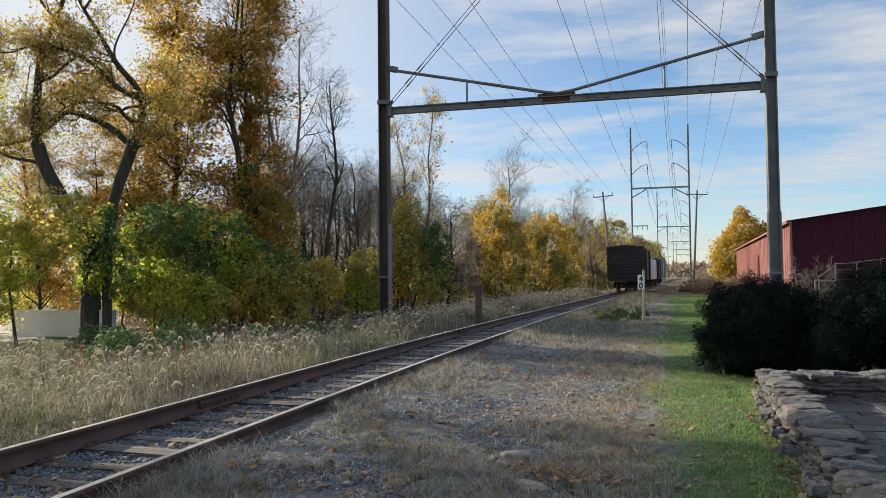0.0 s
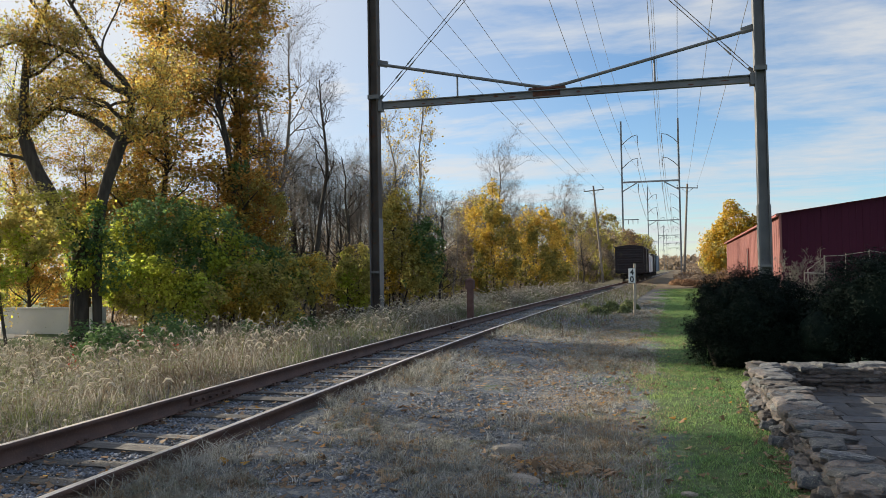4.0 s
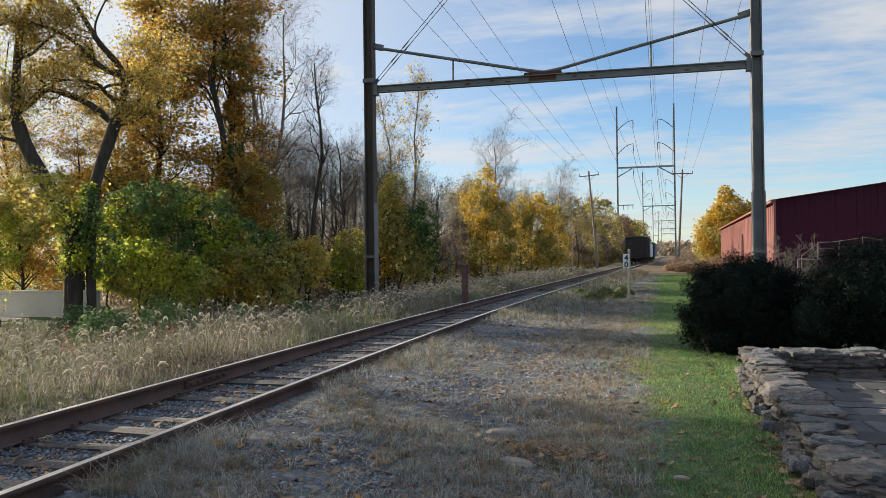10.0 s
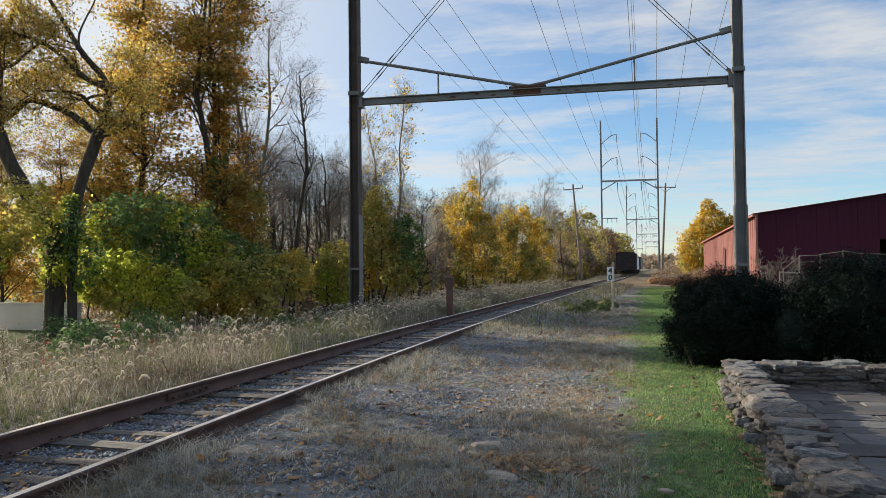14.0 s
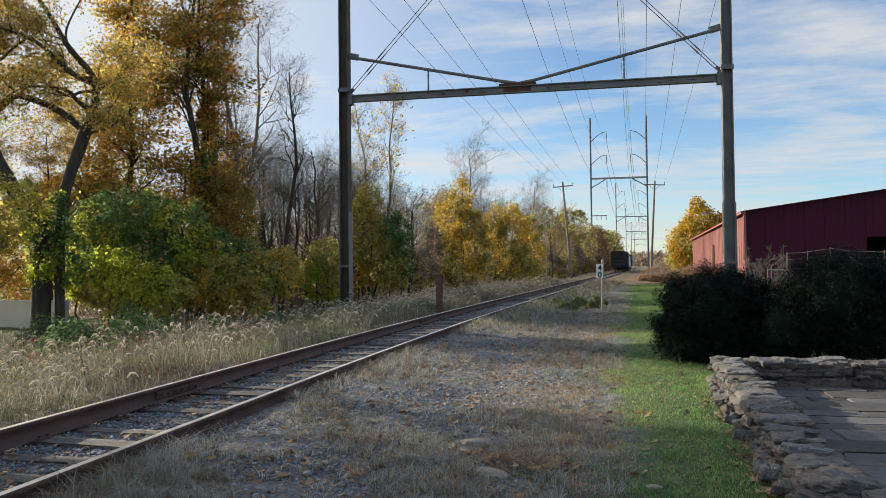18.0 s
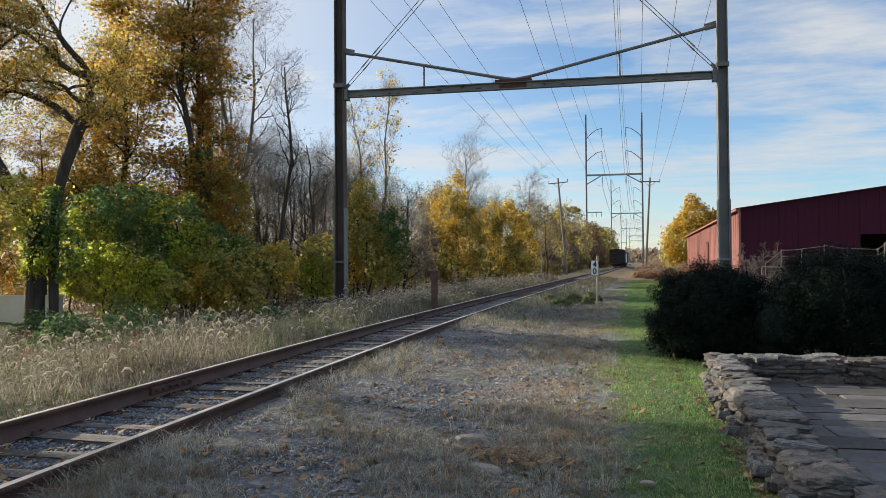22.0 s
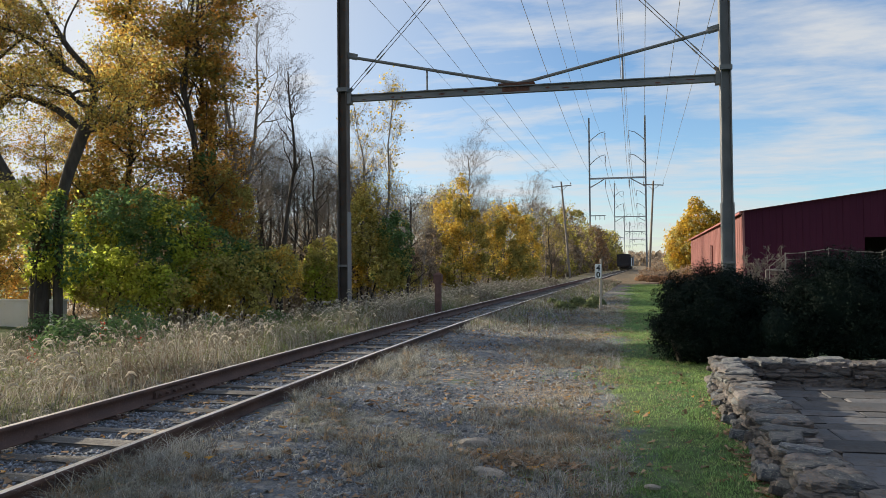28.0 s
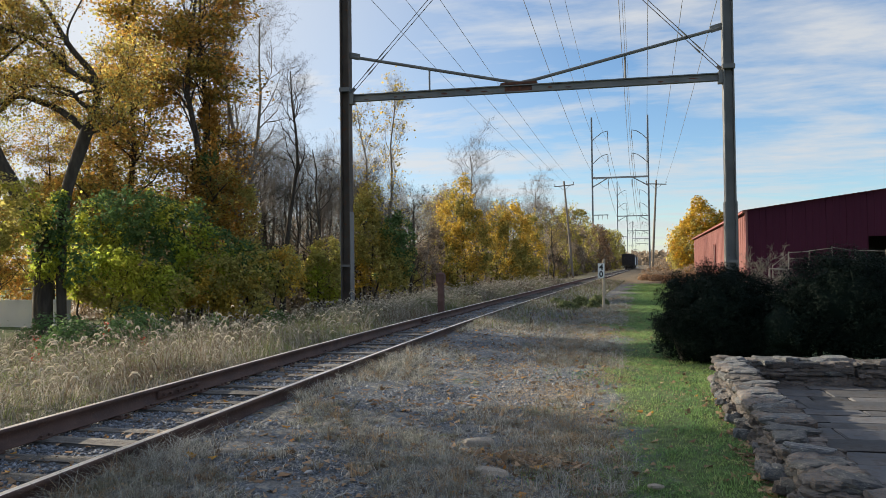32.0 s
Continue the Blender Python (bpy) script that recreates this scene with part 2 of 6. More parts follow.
M["pebble"] = mat("pebble", (0.12, 0.145, 0.18), (0.26, 0.28, 0.315), 3, 0.85, c3=(0.27, 0.26, 0.24), fine=8, island=0.6)
M["leaf_red"] = leaf("leaf_red", (0.45, 0.05, 0.03), (0.36, 0.06, 0.04), (0.5, 0.12, 0.04))
M["fallen"] = mat("fallen_leaf", (0.22, 0.14, 0.085), (0.30, 0.215, 0.14), 3, 0.8, island=0.5, thin=0.2)
M["fallen_bright"] = mat("fallen_yellow_leaf", (0.52, 0.30, 0.05), (0.45, 0.20, 0.05), 3, 0.7, island=0.3, thin=0.2)


def ground_material():
    """Gravel and dirt by the track, dry grass beside it, lawn further over, with ragged edges between them."""
    m = bpy.data.materials.new("ground_soil_and_grass")
    m.use_nodes = True
    nt = m.node_tree
    L, b, N = nt.links.new, nt.nodes["Principled BSDF"], nt.nodes.new
    tc = N("ShaderNodeTexCoord")
    sep = N("ShaderNodeSeparateXYZ"); L(tc.outputs["Object"], sep.inputs[0])

    def noise_at(scale, detail=5, rough=0.55):
        n = N("ShaderNodeTexNoise")
        n.inputs["Scale"].default_value, n.inputs["Detail"].default_value, n.inputs["Roughness"].default_value = scale, detail, rough
        L(tc.outputs["Object"], n.inputs["Vector"])
        return n.outputs[0]

    def math_(op, a, c):
        n = N("ShaderNodeMath"); n.operation = op
        for i, v in ((0, a), (1, c)):
            if isinstance(v, (int, float)):
                n.inputs[i].default_value = v
            else:
                L(v, n.inputs[i])
        return n.outputs[0]

    def span(v, lo, hi):
        n = N("ShaderNodeMapRange"); n.inputs[1].default_value, n.inputs[2].default_value = lo, hi
        L(v, n.inputs[0])
        return n.outputs[0]

    def blend(f, a, c):
        n = N("ShaderNodeMix"); n.data_type = "RGBA"
        L(f, n.inputs[0])
        for i, v in ((6, a), (7, c)):
            if isinstance(v, tuple):
                n.inputs[i].default_value = (*v, 1)
            else:
                L(v, n.inputs[i])
        return n.outputs[2]

    wide, mid, tiny, grit = noise_at(0.35), noise_at(1.6), noise_at(9), noise_at(60, 4, 0.7)
    soil = blend(span(mid, 0.42, 0.58), (0.13, 0.156, 0.19), (0.20, 0.23, 0.265))
    soil = blend(span(grit, 0.45, 0.60), soil, (0.062, 0.068, 0.078))
    soil = blend(span(tiny, 0.56, 0.64), soil, (0.26, 0.255, 0.235))
    dry = blend(span(tiny, 0.42, 0.58), (0.095, 0.10, 0.102), (0.25, 0.24, 0.215))
    dry = blend(span(grit, 0.50, 0.62), dry, (0.07, 0.07, 0.068))
    grass = blend(span(tiny, 0.4, 0.6), (0.045, 0.080, 0.028), (0.10, 0.145, 0.05))
    past = math_("SUBTRACT", sep.outputs[1], 15.0)
    swing = math_("MULTIPLY", math_("ADD", past, math_("SQRT", math_("ADD", math_("MULTIPLY", past, past), 120.0), 0.0)), 0.0297)
    edge = math_("SUBTRACT", sep.outputs[0], swing)
    edge = math_("ADD", edge, math_("MULTIPLY", math_("SUBTRACT", mid, 0.5), 1.6))
    edge = math_("ADD", edge, math_("MULTIPLY", math_("SUBTRACT", wide, 0.5), 1.0))
    dryness = span(math_("ADD", math_("MULTIPLY", span(sep.outputs[1], 16.0, 40.0), 0.08), math_("ADD", math_("MULTIPLY", wide, 0.5), math_("MULTIPLY", mid, 0.5))), 0.47, 0.56)
    col = blend(dryness, soil, dry)
    moss = math_("MULTIPLY", span(noise_at(0.8), 0.58, 0.66), span(tiny, 0.42, 0.6))
    col = blend(moss, col, (0.10, 0.145, 0.06))
    col = blend(span(edge, -0.2, 0.25), col, grass)
    rough_ground = span(math_("ADD", sep.outputs[1], math_("MULTIPLY", mid, 12.0)), 66.0, 72.0)
    col = blend(rough_ground, col, blend(span(mid, 0.4, 0.6), (0.13, 0.10, 0.06), (0.19, 0.135, 0.075)))
    left_side = span(math_("MULTIPLY", edge, -1.0), 5.8, 6.6)
    col = blend(left_side, col, blend(span(tiny, 0.4, 0.6), (0.09, 0.085, 0.05), (0.15, 0.13, 0.08)))
    far_left = span(math_("MULTIPLY", edge, -1.0), 17.0, 20.0)
    col = blend(far_left, col, grass)
    L(col, b.inputs["Base Color"])
    b.inputs["Roughness"].default_value = 0.95
    bp = N("ShaderNodeBump"); bp.inputs["Strength"].default_value, bp.inputs["Distance"].default_value = 0.7, 0.03
    L(math_("ADD", grit, math_("MULTIPLY", tiny, 1.5)), bp.inputs["Height"]); L(bp.outputs[0], b.inputs["Normal"])
    return m


M["ground"] = ground_material()

# ---- building helpers ----
rng = np.random.default_rng(7)


def mesh_np(name, verts, faces, mats, slots=None, smooth=False):
    """A mesh from arrays of points and of equal-sized faces."""
    verts, faces = np.asarray(verts, np.float32), np.asarray(faces, np.int32)
    me = bpy.data.meshes.new(name)
    k = faces.shape[1]
    me.vertices.add(len(verts)); me.loops.add(faces.size); me.polygons.add(len(faces))
    me.vertices.foreach_set("co", verts.ravel())
    me.loops.foreach_set("vertex_index", faces.ravel())
    me.polygons.foreach_set("loop_start", np.arange(0, faces.size, k, dtype=np.int32))
    if slots is not None:
        me.polygons.foreach_set("material_index", np.asarray(slots, np.int32))
    if smooth:
        me.polygons.foreach_set("use_smooth", np.ones(len(faces), bool))
    for mm in (mats if isinstance(mats, (list, tuple)) else [mats]):
        me.materials.append(mm)
    me.update(calc_edges=True)
    me.validate()
    return me


def child(name, mesh, parent=None, label="", m=None):
    ob = new(name, mesh)
    if parent is not None:
        ob.parent = parent
    if m is not None:
        ob.matrix_basis = m
    if label:
        tagged(ob, label)
    return ob


def part(name, bm, material, parent=None, label="", smooth=False, m=None):
    me = bpy.data.meshes.new(name)
    bmesh.ops.recalc_face_normals(bm, faces=bm.faces[:])
    bm.to_mesh(me)
    bm.free()
    me.materials.append(material)
    if smooth:
        for p in me.polygons:
            p.use_smooth = True
    return child(name, me, parent, label, m)


def thing(name, m, label, category, group="", kind=""):
    ob = new(name)
    ob.matrix_basis = m
    ob.empty_display_size = 0.1
    return tagged(ob, label, category, group, kind)


def box(bm, size, at=(0, 0, 0), turn=None, bevel=0.0):
    m = Matrix.Translation(at) @ (turn.to_4x4() if turn else Matrix()) @ Matrix.Diagonal((*size, 1))
    geo = bmesh.ops.create_cube(bm, size=1, matrix=m)["verts"]
    if bevel:
        edges = list({e for v in geo for e in v.link_edges})
        bmesh.ops.bevel(bm, geom=edges, offset=bevel, segments=2, affect="EDGES")
    return bm


def rod(bm, a, b, r, r2=None, sides=8):
    a, b = Vector(a), Vector(b)
    d = b - a
    m = Matrix.Translation((a + b) / 2) @ d.to_track_quat("Z", "Y").to_matrix().to_4x4()
    bmesh.ops.create_cone(bm, cap_ends=True, segments=sides, radius1=r, radius2=r if r2 is None else r2, depth=d.length, matrix=m)
    return bm


def tubes(paths, sides=5):
    """Points and quads of tapering tubes; each path is an array of rows x, y, z, radius."""
    V, Fc, n0 = [], [], 0
    ang = np.linspace(0, 2 * np.pi, sides, endpoint=False)
    ring = np.arange(sides)
    for p in paths:
        p = np.asarray(p, float)
        t = np.gradient(p[:, :3], axis=0)
        t /= np.linalg.norm(t, axis=1, keepdims=True) + 1e-9
        ref = np.array([0, 0, 1.0]) if abs(t[0, 2]) < 0.9 else np.array([1.0, 0, 0])
        u = np.cross(t, ref); u /= np.linalg.norm(u, axis=1, keepdims=True) + 1e-9
        v = np.cross(t, u)
        V.append((p[:, None, :3] + p[:, 3, None, None] * (np.cos(ang)[None, :, None] * u[:, None] + np.sin(ang)[None, :, None] * v[:, None])).reshape(-1, 3))
        for i in range(len(p) - 1):
            a = n0 + i * sides + ring
            c = n0 + i * sides + (ring + 1) % sides
            Fc.append(np.stack([a, c, c + sides, a + sides], 1))
        n0 += len(p) * sides
    return np.concatenate(V), np.concatenate(Fc)


def sprays(points, size, g, up=0.0, aspect=0.6, jitter=0.35, facing=None):
    """One small leaf-shaped quad at each point, turned at random, or more or less square to the given directions."""
    n = len(points)
    d = g.normal(size=(n, 3)); d[:, 2] += up
    if facing is None:
        facing = g.normal(size=(n, 3))
    else:
        facing = facing + g.normal(size=(n, 3)) * 0.45
    e = np.cross(facing, d); e /= np.linalg.norm(e, axis=1, keepdims=True) + 1e-9
    d = np.cross(e, facing); d /= np.linalg.norm(d, axis=1, keepdims=True) + 1e-9
    s = size * (1 + jitter * g.normal(size=(n, 1))).clip(0.4, 1.8)
    p = np.asarray(points)
    V = np.stack([p - d * s * 0.5, p + e * s * aspect * 0.5, p + d * s * 0.5, p - e * s * aspect * 0.5], 1).reshape(-1, 3)
    return V, np.arange(4 * n).reshape(-1, 4)


def strands(P, R, sides=3):
    """Points and quads of many tapering tubes at once. P: paths x points x 3, R: paths x points."""
    t = np.gradient(P, axis=1)
    t /= np.linalg.norm(t, axis=2, keepdims=True) + 1e-9
    ref = np.where(np.abs(t[..., 2:3]) < 0.9, np.array([0, 0, 1.0]), np.array([1.0, 0, 0]))
    u = np.cross(t, ref); u /= np.linalg.norm(u, axis=2, keepdims=True) + 1e-9
    v = np.cross(t, u)
    ang = np.linspace(0, 2 * np.pi, sides, endpoint=False)
    V = P[:, :, None] + R[:, :, None, None] * (np.cos(ang)[:, None] * u[:, :, None] + np.sin(ang)[:, None] * v[:, :, None])
    n, k = R.shape
    idx = np.arange(n * k * sides).reshape(n, k, sides)
    nxt = np.roll(idx, -1, 2)
    F = np.stack([idx[:, :-1], nxt[:, :-1], nxt[:, 1:], idx[:, 1:]], -1).reshape(-1, 4)
    return V.reshape(-1, 3), F


def offshoots(g, P, R, per, lo, hi, length, spread, lift, k=4, bend=0.18, thick=0.55, least=0.004, taper=0.75):
    """Side branches of the paths P: per of them on each, between the shares lo and hi of its length."""
    n, m = R.shape
    i = np.repeat(np.arange(n), per)
    c = len(i)
    f = (lo + (hi - lo) * g.random(c)) * (m - 1)
    j = np.minimum(f.astype(int), m - 2)
    w = (f - j)[:, None]
    p = P[i, j] * (1 - w) + P[i, j + 1] * w
    d = P[i, j + 1] - P[i, j]; d /= np.linalg.norm(d, axis=1, keepdims=True) + 1e-9
    side = np.cross(d, g.normal(size=(c, 3))); side /= np.linalg.norm(side, axis=1, keepdims=True) + 1e-9
    d = d * (1 - 0.55 * spread) + side * spread + np.array([0, 0, lift])
    r = np.maximum((R[i, j] * (1 - w[:, 0]) + R[i, j + 1] * w[:, 0]) * thick, least)
    ln = length * g.uniform(0.55, 1.25, c) * (1 - 0.45 * f / (m - 1))
    out = [p]
    for q in range(k - 1):
        d = d / (np.linalg.norm(d, axis=1, keepdims=True) + 1e-9)
        p = p + d * (ln / (k - 1))[:, None]
        out.append(p)
        d = d + g.normal(size=(c, 3)) * bend + np.array([0, 0, lift * 0.25])
    return np.stack(out, 1), r[:, None] * np.linspace(1, 1 - taper, k)[None]


# ---- the ground ----
def smooth_centre(y):
    return -4.55 + 0.0595 * (0.5 * (y - 15) + 0.5 * np.sqrt((y - 15) ** 2 + 120))


def make_ground():
    xs = np.concatenate([-np.geomspace(3000, 32, 16), np.arange(-30, 20.1, 0.4), np.geomspace(22, 3000, 16)])
    ys = np.concatenate([-np.geomspace(3000, 12, 12), np.arange(-10, 40.1, 0.4), np.arange(41, 120, 2.0), np.geomspace(122, 3200, 20)])
    X, Y = np.meshgrid(xs, ys)
    away = X - smooth_centre(Y)
    Z = -0.45 * np.clip((-away - 3.0) / 3.0, 0, 1) + np.where(np.abs(away) > 1.9, 0.02 * np.sin(X * 1.9 + Y * 0.7) + 0.018 * np.sin(Y * 2.3 - X * 1.1), -0.06)
    Z += np.where(X > 1.1, -0.03, 0)
    n, k = X.shape
    idx = np.arange(n * k).reshape(n, k)
    F = np.stack([idx[:-1, :-1], idx[:-1, 1:], idx[1:, 1:], idx[1:, :-1]], -1).reshape(-1, 4)
    me = mesh_np("ground", np.stack([X, Y, Z], -1).reshape(-1, 3), F, M["ground"], smooth=True)
    tagged(new("ground", me), "gravelly ground with dry grass and a mown green strip", "ground", kind="structure")


make_ground()


SHOULDER = ((0.79, -0.06), (0.805, 0.085), (1.0, 0.105), (1.5, 0.085), (2.2, 0.04), (3.0, -0.035))


def height(x, y):
    away = x - smooth_centre(y)
    side = np.where(away > 0.8, np.interp(away, [q[0] for q in SHOULDER], [q[1] for q in SHOULDER]), -1.0)
    return np.maximum(side, low_height(x, y))


def low_height(x, y):
    away = x - smooth_centre(y)
    return (-0.45 * np.clip((-away - 3.0) / 3.0, 0, 1)
            + np.where(np.abs(away) > 1.9, 0.02 * np.sin(x * 1.9 + y * 0.7) + 0.018 * np.sin(y * 2.3 - x * 1.1), -0.03) + np.where(x > 1.1, -0.03, 0))


# ---- the railway track ----
RAIL_TOP = 0.22


def rail_mesh(side, y0, y1, step):
    prof = [(-0.036, RAIL_TOP - 0.006), (-0.030, RAIL_TOP), (0.030, RAIL_TOP), (0.036, RAIL_TOP - 0.006), (0.036, RAIL_TOP - 0.035), (0.009, RAIL_TOP - 0.05),
            (0.009, RAIL_TOP - 0.145), (0.07, RAIL_TOP - 0.165), (0.07, RAIL_TOP - 0.175), (-0.07, RAIL_TOP - 0.175), (-0.07, RAIL_TOP - 0.165), (-0.009, RAIL_TOP - 0.145),
            (-0.009, RAIL_TOP - 0.05), (-0.036, RAIL_TOP - 0.035)]
    ys = np.arange(y0, y1 + step, step)
    V = np.array([[(float(smooth_centre(y)) + side * 0.7525 + px, y, pz) for px, pz in prof] for y in ys])
    k = len(prof)
    idx = np.arange(len(ys) * k).reshape(-1, k)
    F = np.stack([idx[:-1], np.roll(idx, -1, 1)[:-1], np.roll(idx, -1, 1)[1:], idx[1:]], -1)
    slots = np.zeros(F.shape[:2], int); slots[:, 1] = 1
    return mesh_np("rail", V.reshape(-1, 3), F.reshape(-1, 4), [M["rail"], M["rail_top"]], slots.ravel())


def make_track():
    tr = thing("railway_track", pose(0, 0, 0), "single railway track with rusty rails and weathered wooden ties", "railway track", kind="structure")
    for s in (-1, 1):
        r = child("rail", rail_mesh(s, -14, 700, 2.0), tr, "rusty rail with a bright worn top")
        for y in ((8.45, 20.3) if s < 0 else (14.0, 26.0)):
            bm = bmesh.new()
            x = float(smooth_centre(y)) + s * 0.7525 - s * 0.02
            box(bm, (0.03, 0.92, 0.085), (x, y, RAIL_TOP - 0.095), bevel=0.008)
            for i in range(6):
                rod(bm, (x - s * 0.02, y - 0.38 + i * 0.15, RAIL_TOP - 0.095), (x - s * 0.055, y - 0.38 + i * 0.15, RAIL_TOP - 0.095), 0.018, sides=6)
            part("joint_bar", bm, M["rail"], r, "rusty bolted joint bar")
    g = np.random.default_rng(3)
    variants = []
    for k in range(5):
        bm = bmesh.new()
        box(bm, (2.5, 0.21, 0.14), bevel=0.015)
        for v in bm.verts:
            v.co += Vector(g.normal(size=3) * 0.007)
        me = bpy.data.meshes.new("tie"); bm.to_mesh(me); bm.free(); me.materials.append(M["tie"])
        variants.append(me)
    y, n, V, F = -8.0, 0, [], []
    plate = bpy.data.meshes.new("tie_plate")
    bm = bmesh.new(); box(bm, (0.26, 0.17, 0.016), bevel=0.003)
    for sx in (-0.1, 0.1):
        for sy in (-0.05, 0.05):
            box(bm, (0.03, 0.03, 0.03), (sx, sy, 0.015))
    bm.to_mesh(plate); bm.free(); plate.materials.append(M["rail"])
    while y < 330:
        c = float(smooth_centre(y))
        m = pose(c + g.normal() * 0.04, y, RAIL_TOP - 0.262 + g.normal() * 0.009, g.normal() * 0.6, g.normal() * 0.3, -1.5 + g.normal() * 1.6)
        if y < 70:
            t = child("tie", variants[n % 5], tr, m=m)
            if y < 30:
                for s in (-0.7525, 0.7525):
                    child("tie_plate", plate, t, m=pose(s, 0, 0.078))
        else:
            b = np.array([(sx * 1.25, sy * 0.1, sz * 0.07) for sx in (-1, 1) for sy in (-1, 1) for sz in (-1, 1)]) + (c, y, RAIL_TOP - 0.262)
            V.append(b); F.append(np.array([(0, 1, 3, 2), (4, 6, 7, 5), (0, 4, 5, 1), (2, 3, 7, 6), (1, 5, 7, 3), (0, 2, 6, 4)]) + 8 * len(F))
        y += 0.54 + g.normal() * 0.02
        n += 1
    tagged(child("distant_ties", mesh_np("distant_ties", np.concatenate(V), np.concatenate(F), M["tie"]), tr), "rows of weathered ties further along", kind="stuff")


make_track()


def make_ballast():
    g = np.random.default_rng(5)
    ico = np.array([(0, 0, 1), (1, 0, 0), (0, 1, 0), (-1, 0, 0), (0, -1, 0), (0, 0, -1)], float)
    tri = np.array([(0, 1, 2), (0, 2, 3), (0, 3, 4), (0, 4, 1), (5, 2, 1), (5, 3, 2), (5, 4, 3), (5, 1, 4)])
    n = 90000
    y = 3.0 + 30 * g.random(n) ** 1.9
    c = smooth_centre(y)
    x = c + np.where(g.random(n) < 0.48, g.uniform(-1.5, 0.76, n), g.uniform(0.85, 4.2, n))
    keep = (x < -0.6) | (g.random(n) < 0.15)
    x, y = x[keep], y[keep]
    n = len(x)
    inside = x - smooth_centre(y) < 0.78
    s = np.where(inside, g.uniform(0.008, 0.020, n), g.uniform(0.004, 0.012, n)) * (1 + 0.025 * y)
    z = np.where(inside, 0.004, height(x, y)) + g.uniform(-0.3, 0.45, n) * s
    V = ico[None] * (1 + 0.35 * g.normal(size=(n, 6, 1))) * s[:, None, None] * np.stack([g.uniform(0.8, 1.4, n), g.uniform(0.8, 1.4, n), g.uniform(0.5, 0.9, n)], 1)[:, None]
    a = g.uniform(0, 6.28, n)[:, None]
    V = np.stack([V[..., 0] * np.cos(a) - V[..., 1] * np.sin(a) + x[:, None], V[..., 0] * np.sin(a) + V[..., 1] * np.cos(a) + y[:, None], V[..., 2] + z[:, None]], -1)
    F = (tri[None] + 6 * np.arange(n)[:, None, None]).reshape(-1, 3)
    tagged(new("track_ballast", mesh_np("track_ballast", V.reshape(-1, 3), F, M["stone_grey"])), "dark grey crushed stone ballast round the ties", "gravel", kind="stuff")
    # the bed on which the stones lie
    ys = np.arange(-14, 400, 2.0)
    prof = np.array([(-2.3, -0.12), (-1.5, 0.0), (0.79, 0.0), (0.80, -0.3)])
    V = np.array([[(float(smooth_centre(yy)) + px, yy, pz) for px, pz in prof] for yy in ys])
    idx = np.arange(len(ys) * 4).reshape(-1, 4)
    F = np.stack([idx[:-1, :-1], idx[:-1, 1:], idx[1:, 1:], idx[1:, :-1]], -1).reshape(-1, 4)
    bed = mat("ballast_bed", (0.09, 0.09, 0.095), (0.15, 0.15, 0.15), 6, 0.95, 0.9, c3=(0.14, 0.135, 0.13), fine=45, spots=0.55)
    tagged(new("ballast_bed", mesh_np("ballast_bed", V.reshape(-1, 3), F, bed)), "packed grey gravel bed under the track", "gravel bed", kind="structure")


make_ballast()


def make_shoulder():
    """Packed earth and cinders banked against the outer side of the near rail."""
    ys = np.arange(-14, 400, 0.5)
    V = np.array([[(float(smooth_centre(yy)) + px, yy, pz + (0.012 * math.sin(yy * 2.1 + px * 5) + 0.010 * math.sin(yy * 5.3) if 0.8 < px < 2.9 else 0)) for px, pz in SHOULDER] for yy in ys])
    k = len(SHOULDER)
    idx = np.arange(len(ys) * k).reshape(-1, k)
    F = np.stack([idx[:-1, :-1], idx[:-1, 1:], idx[1:, 1:], idx[1:, :-1]], -1).reshape(-1, 4)
    tagged(new("track_shoulder", mesh_np("track_shoulder", V.reshape(-1, 3), F, M["ground"], smooth=True)), "banked earth and dry grass beside the rail", "ground", kind="structure")


make_shoulder()


# ---- transmission towers and cables ----
def h_beam(bm, x, y, z0, z1, w, d, t=0.03):
    """An H-section column, its flanges at either end of w."""
    prof = [(-w / 2, -d / 2), (-w / 2 + t, -d / 2), (-w / 2 + t, -t / 2), (w / 2 - t, -t / 2), (w / 2 - t, -d / 2), (w / 2, -d / 2),
            (w / 2, d / 2), (w / 2 - t, d / 2), (w / 2 - t, t / 2), (-w / 2 + t, t / 2), (-w / 2 + t, d / 2), (-w / 2, d / 2)]
    lo = [bm.verts.new((x + px, y + py, z0)) for px, py in prof]
    hi = [bm.verts.new((x + px, y + py, z1)) for px, py in prof]
    n = len(prof)
    for i in range(n):
        bm.faces.new((lo[i], lo[(i + 1) % n], hi[(i + 1) % n], hi[i]))
    bm.faces.new(hi); bm.faces.new(lo[::-1])


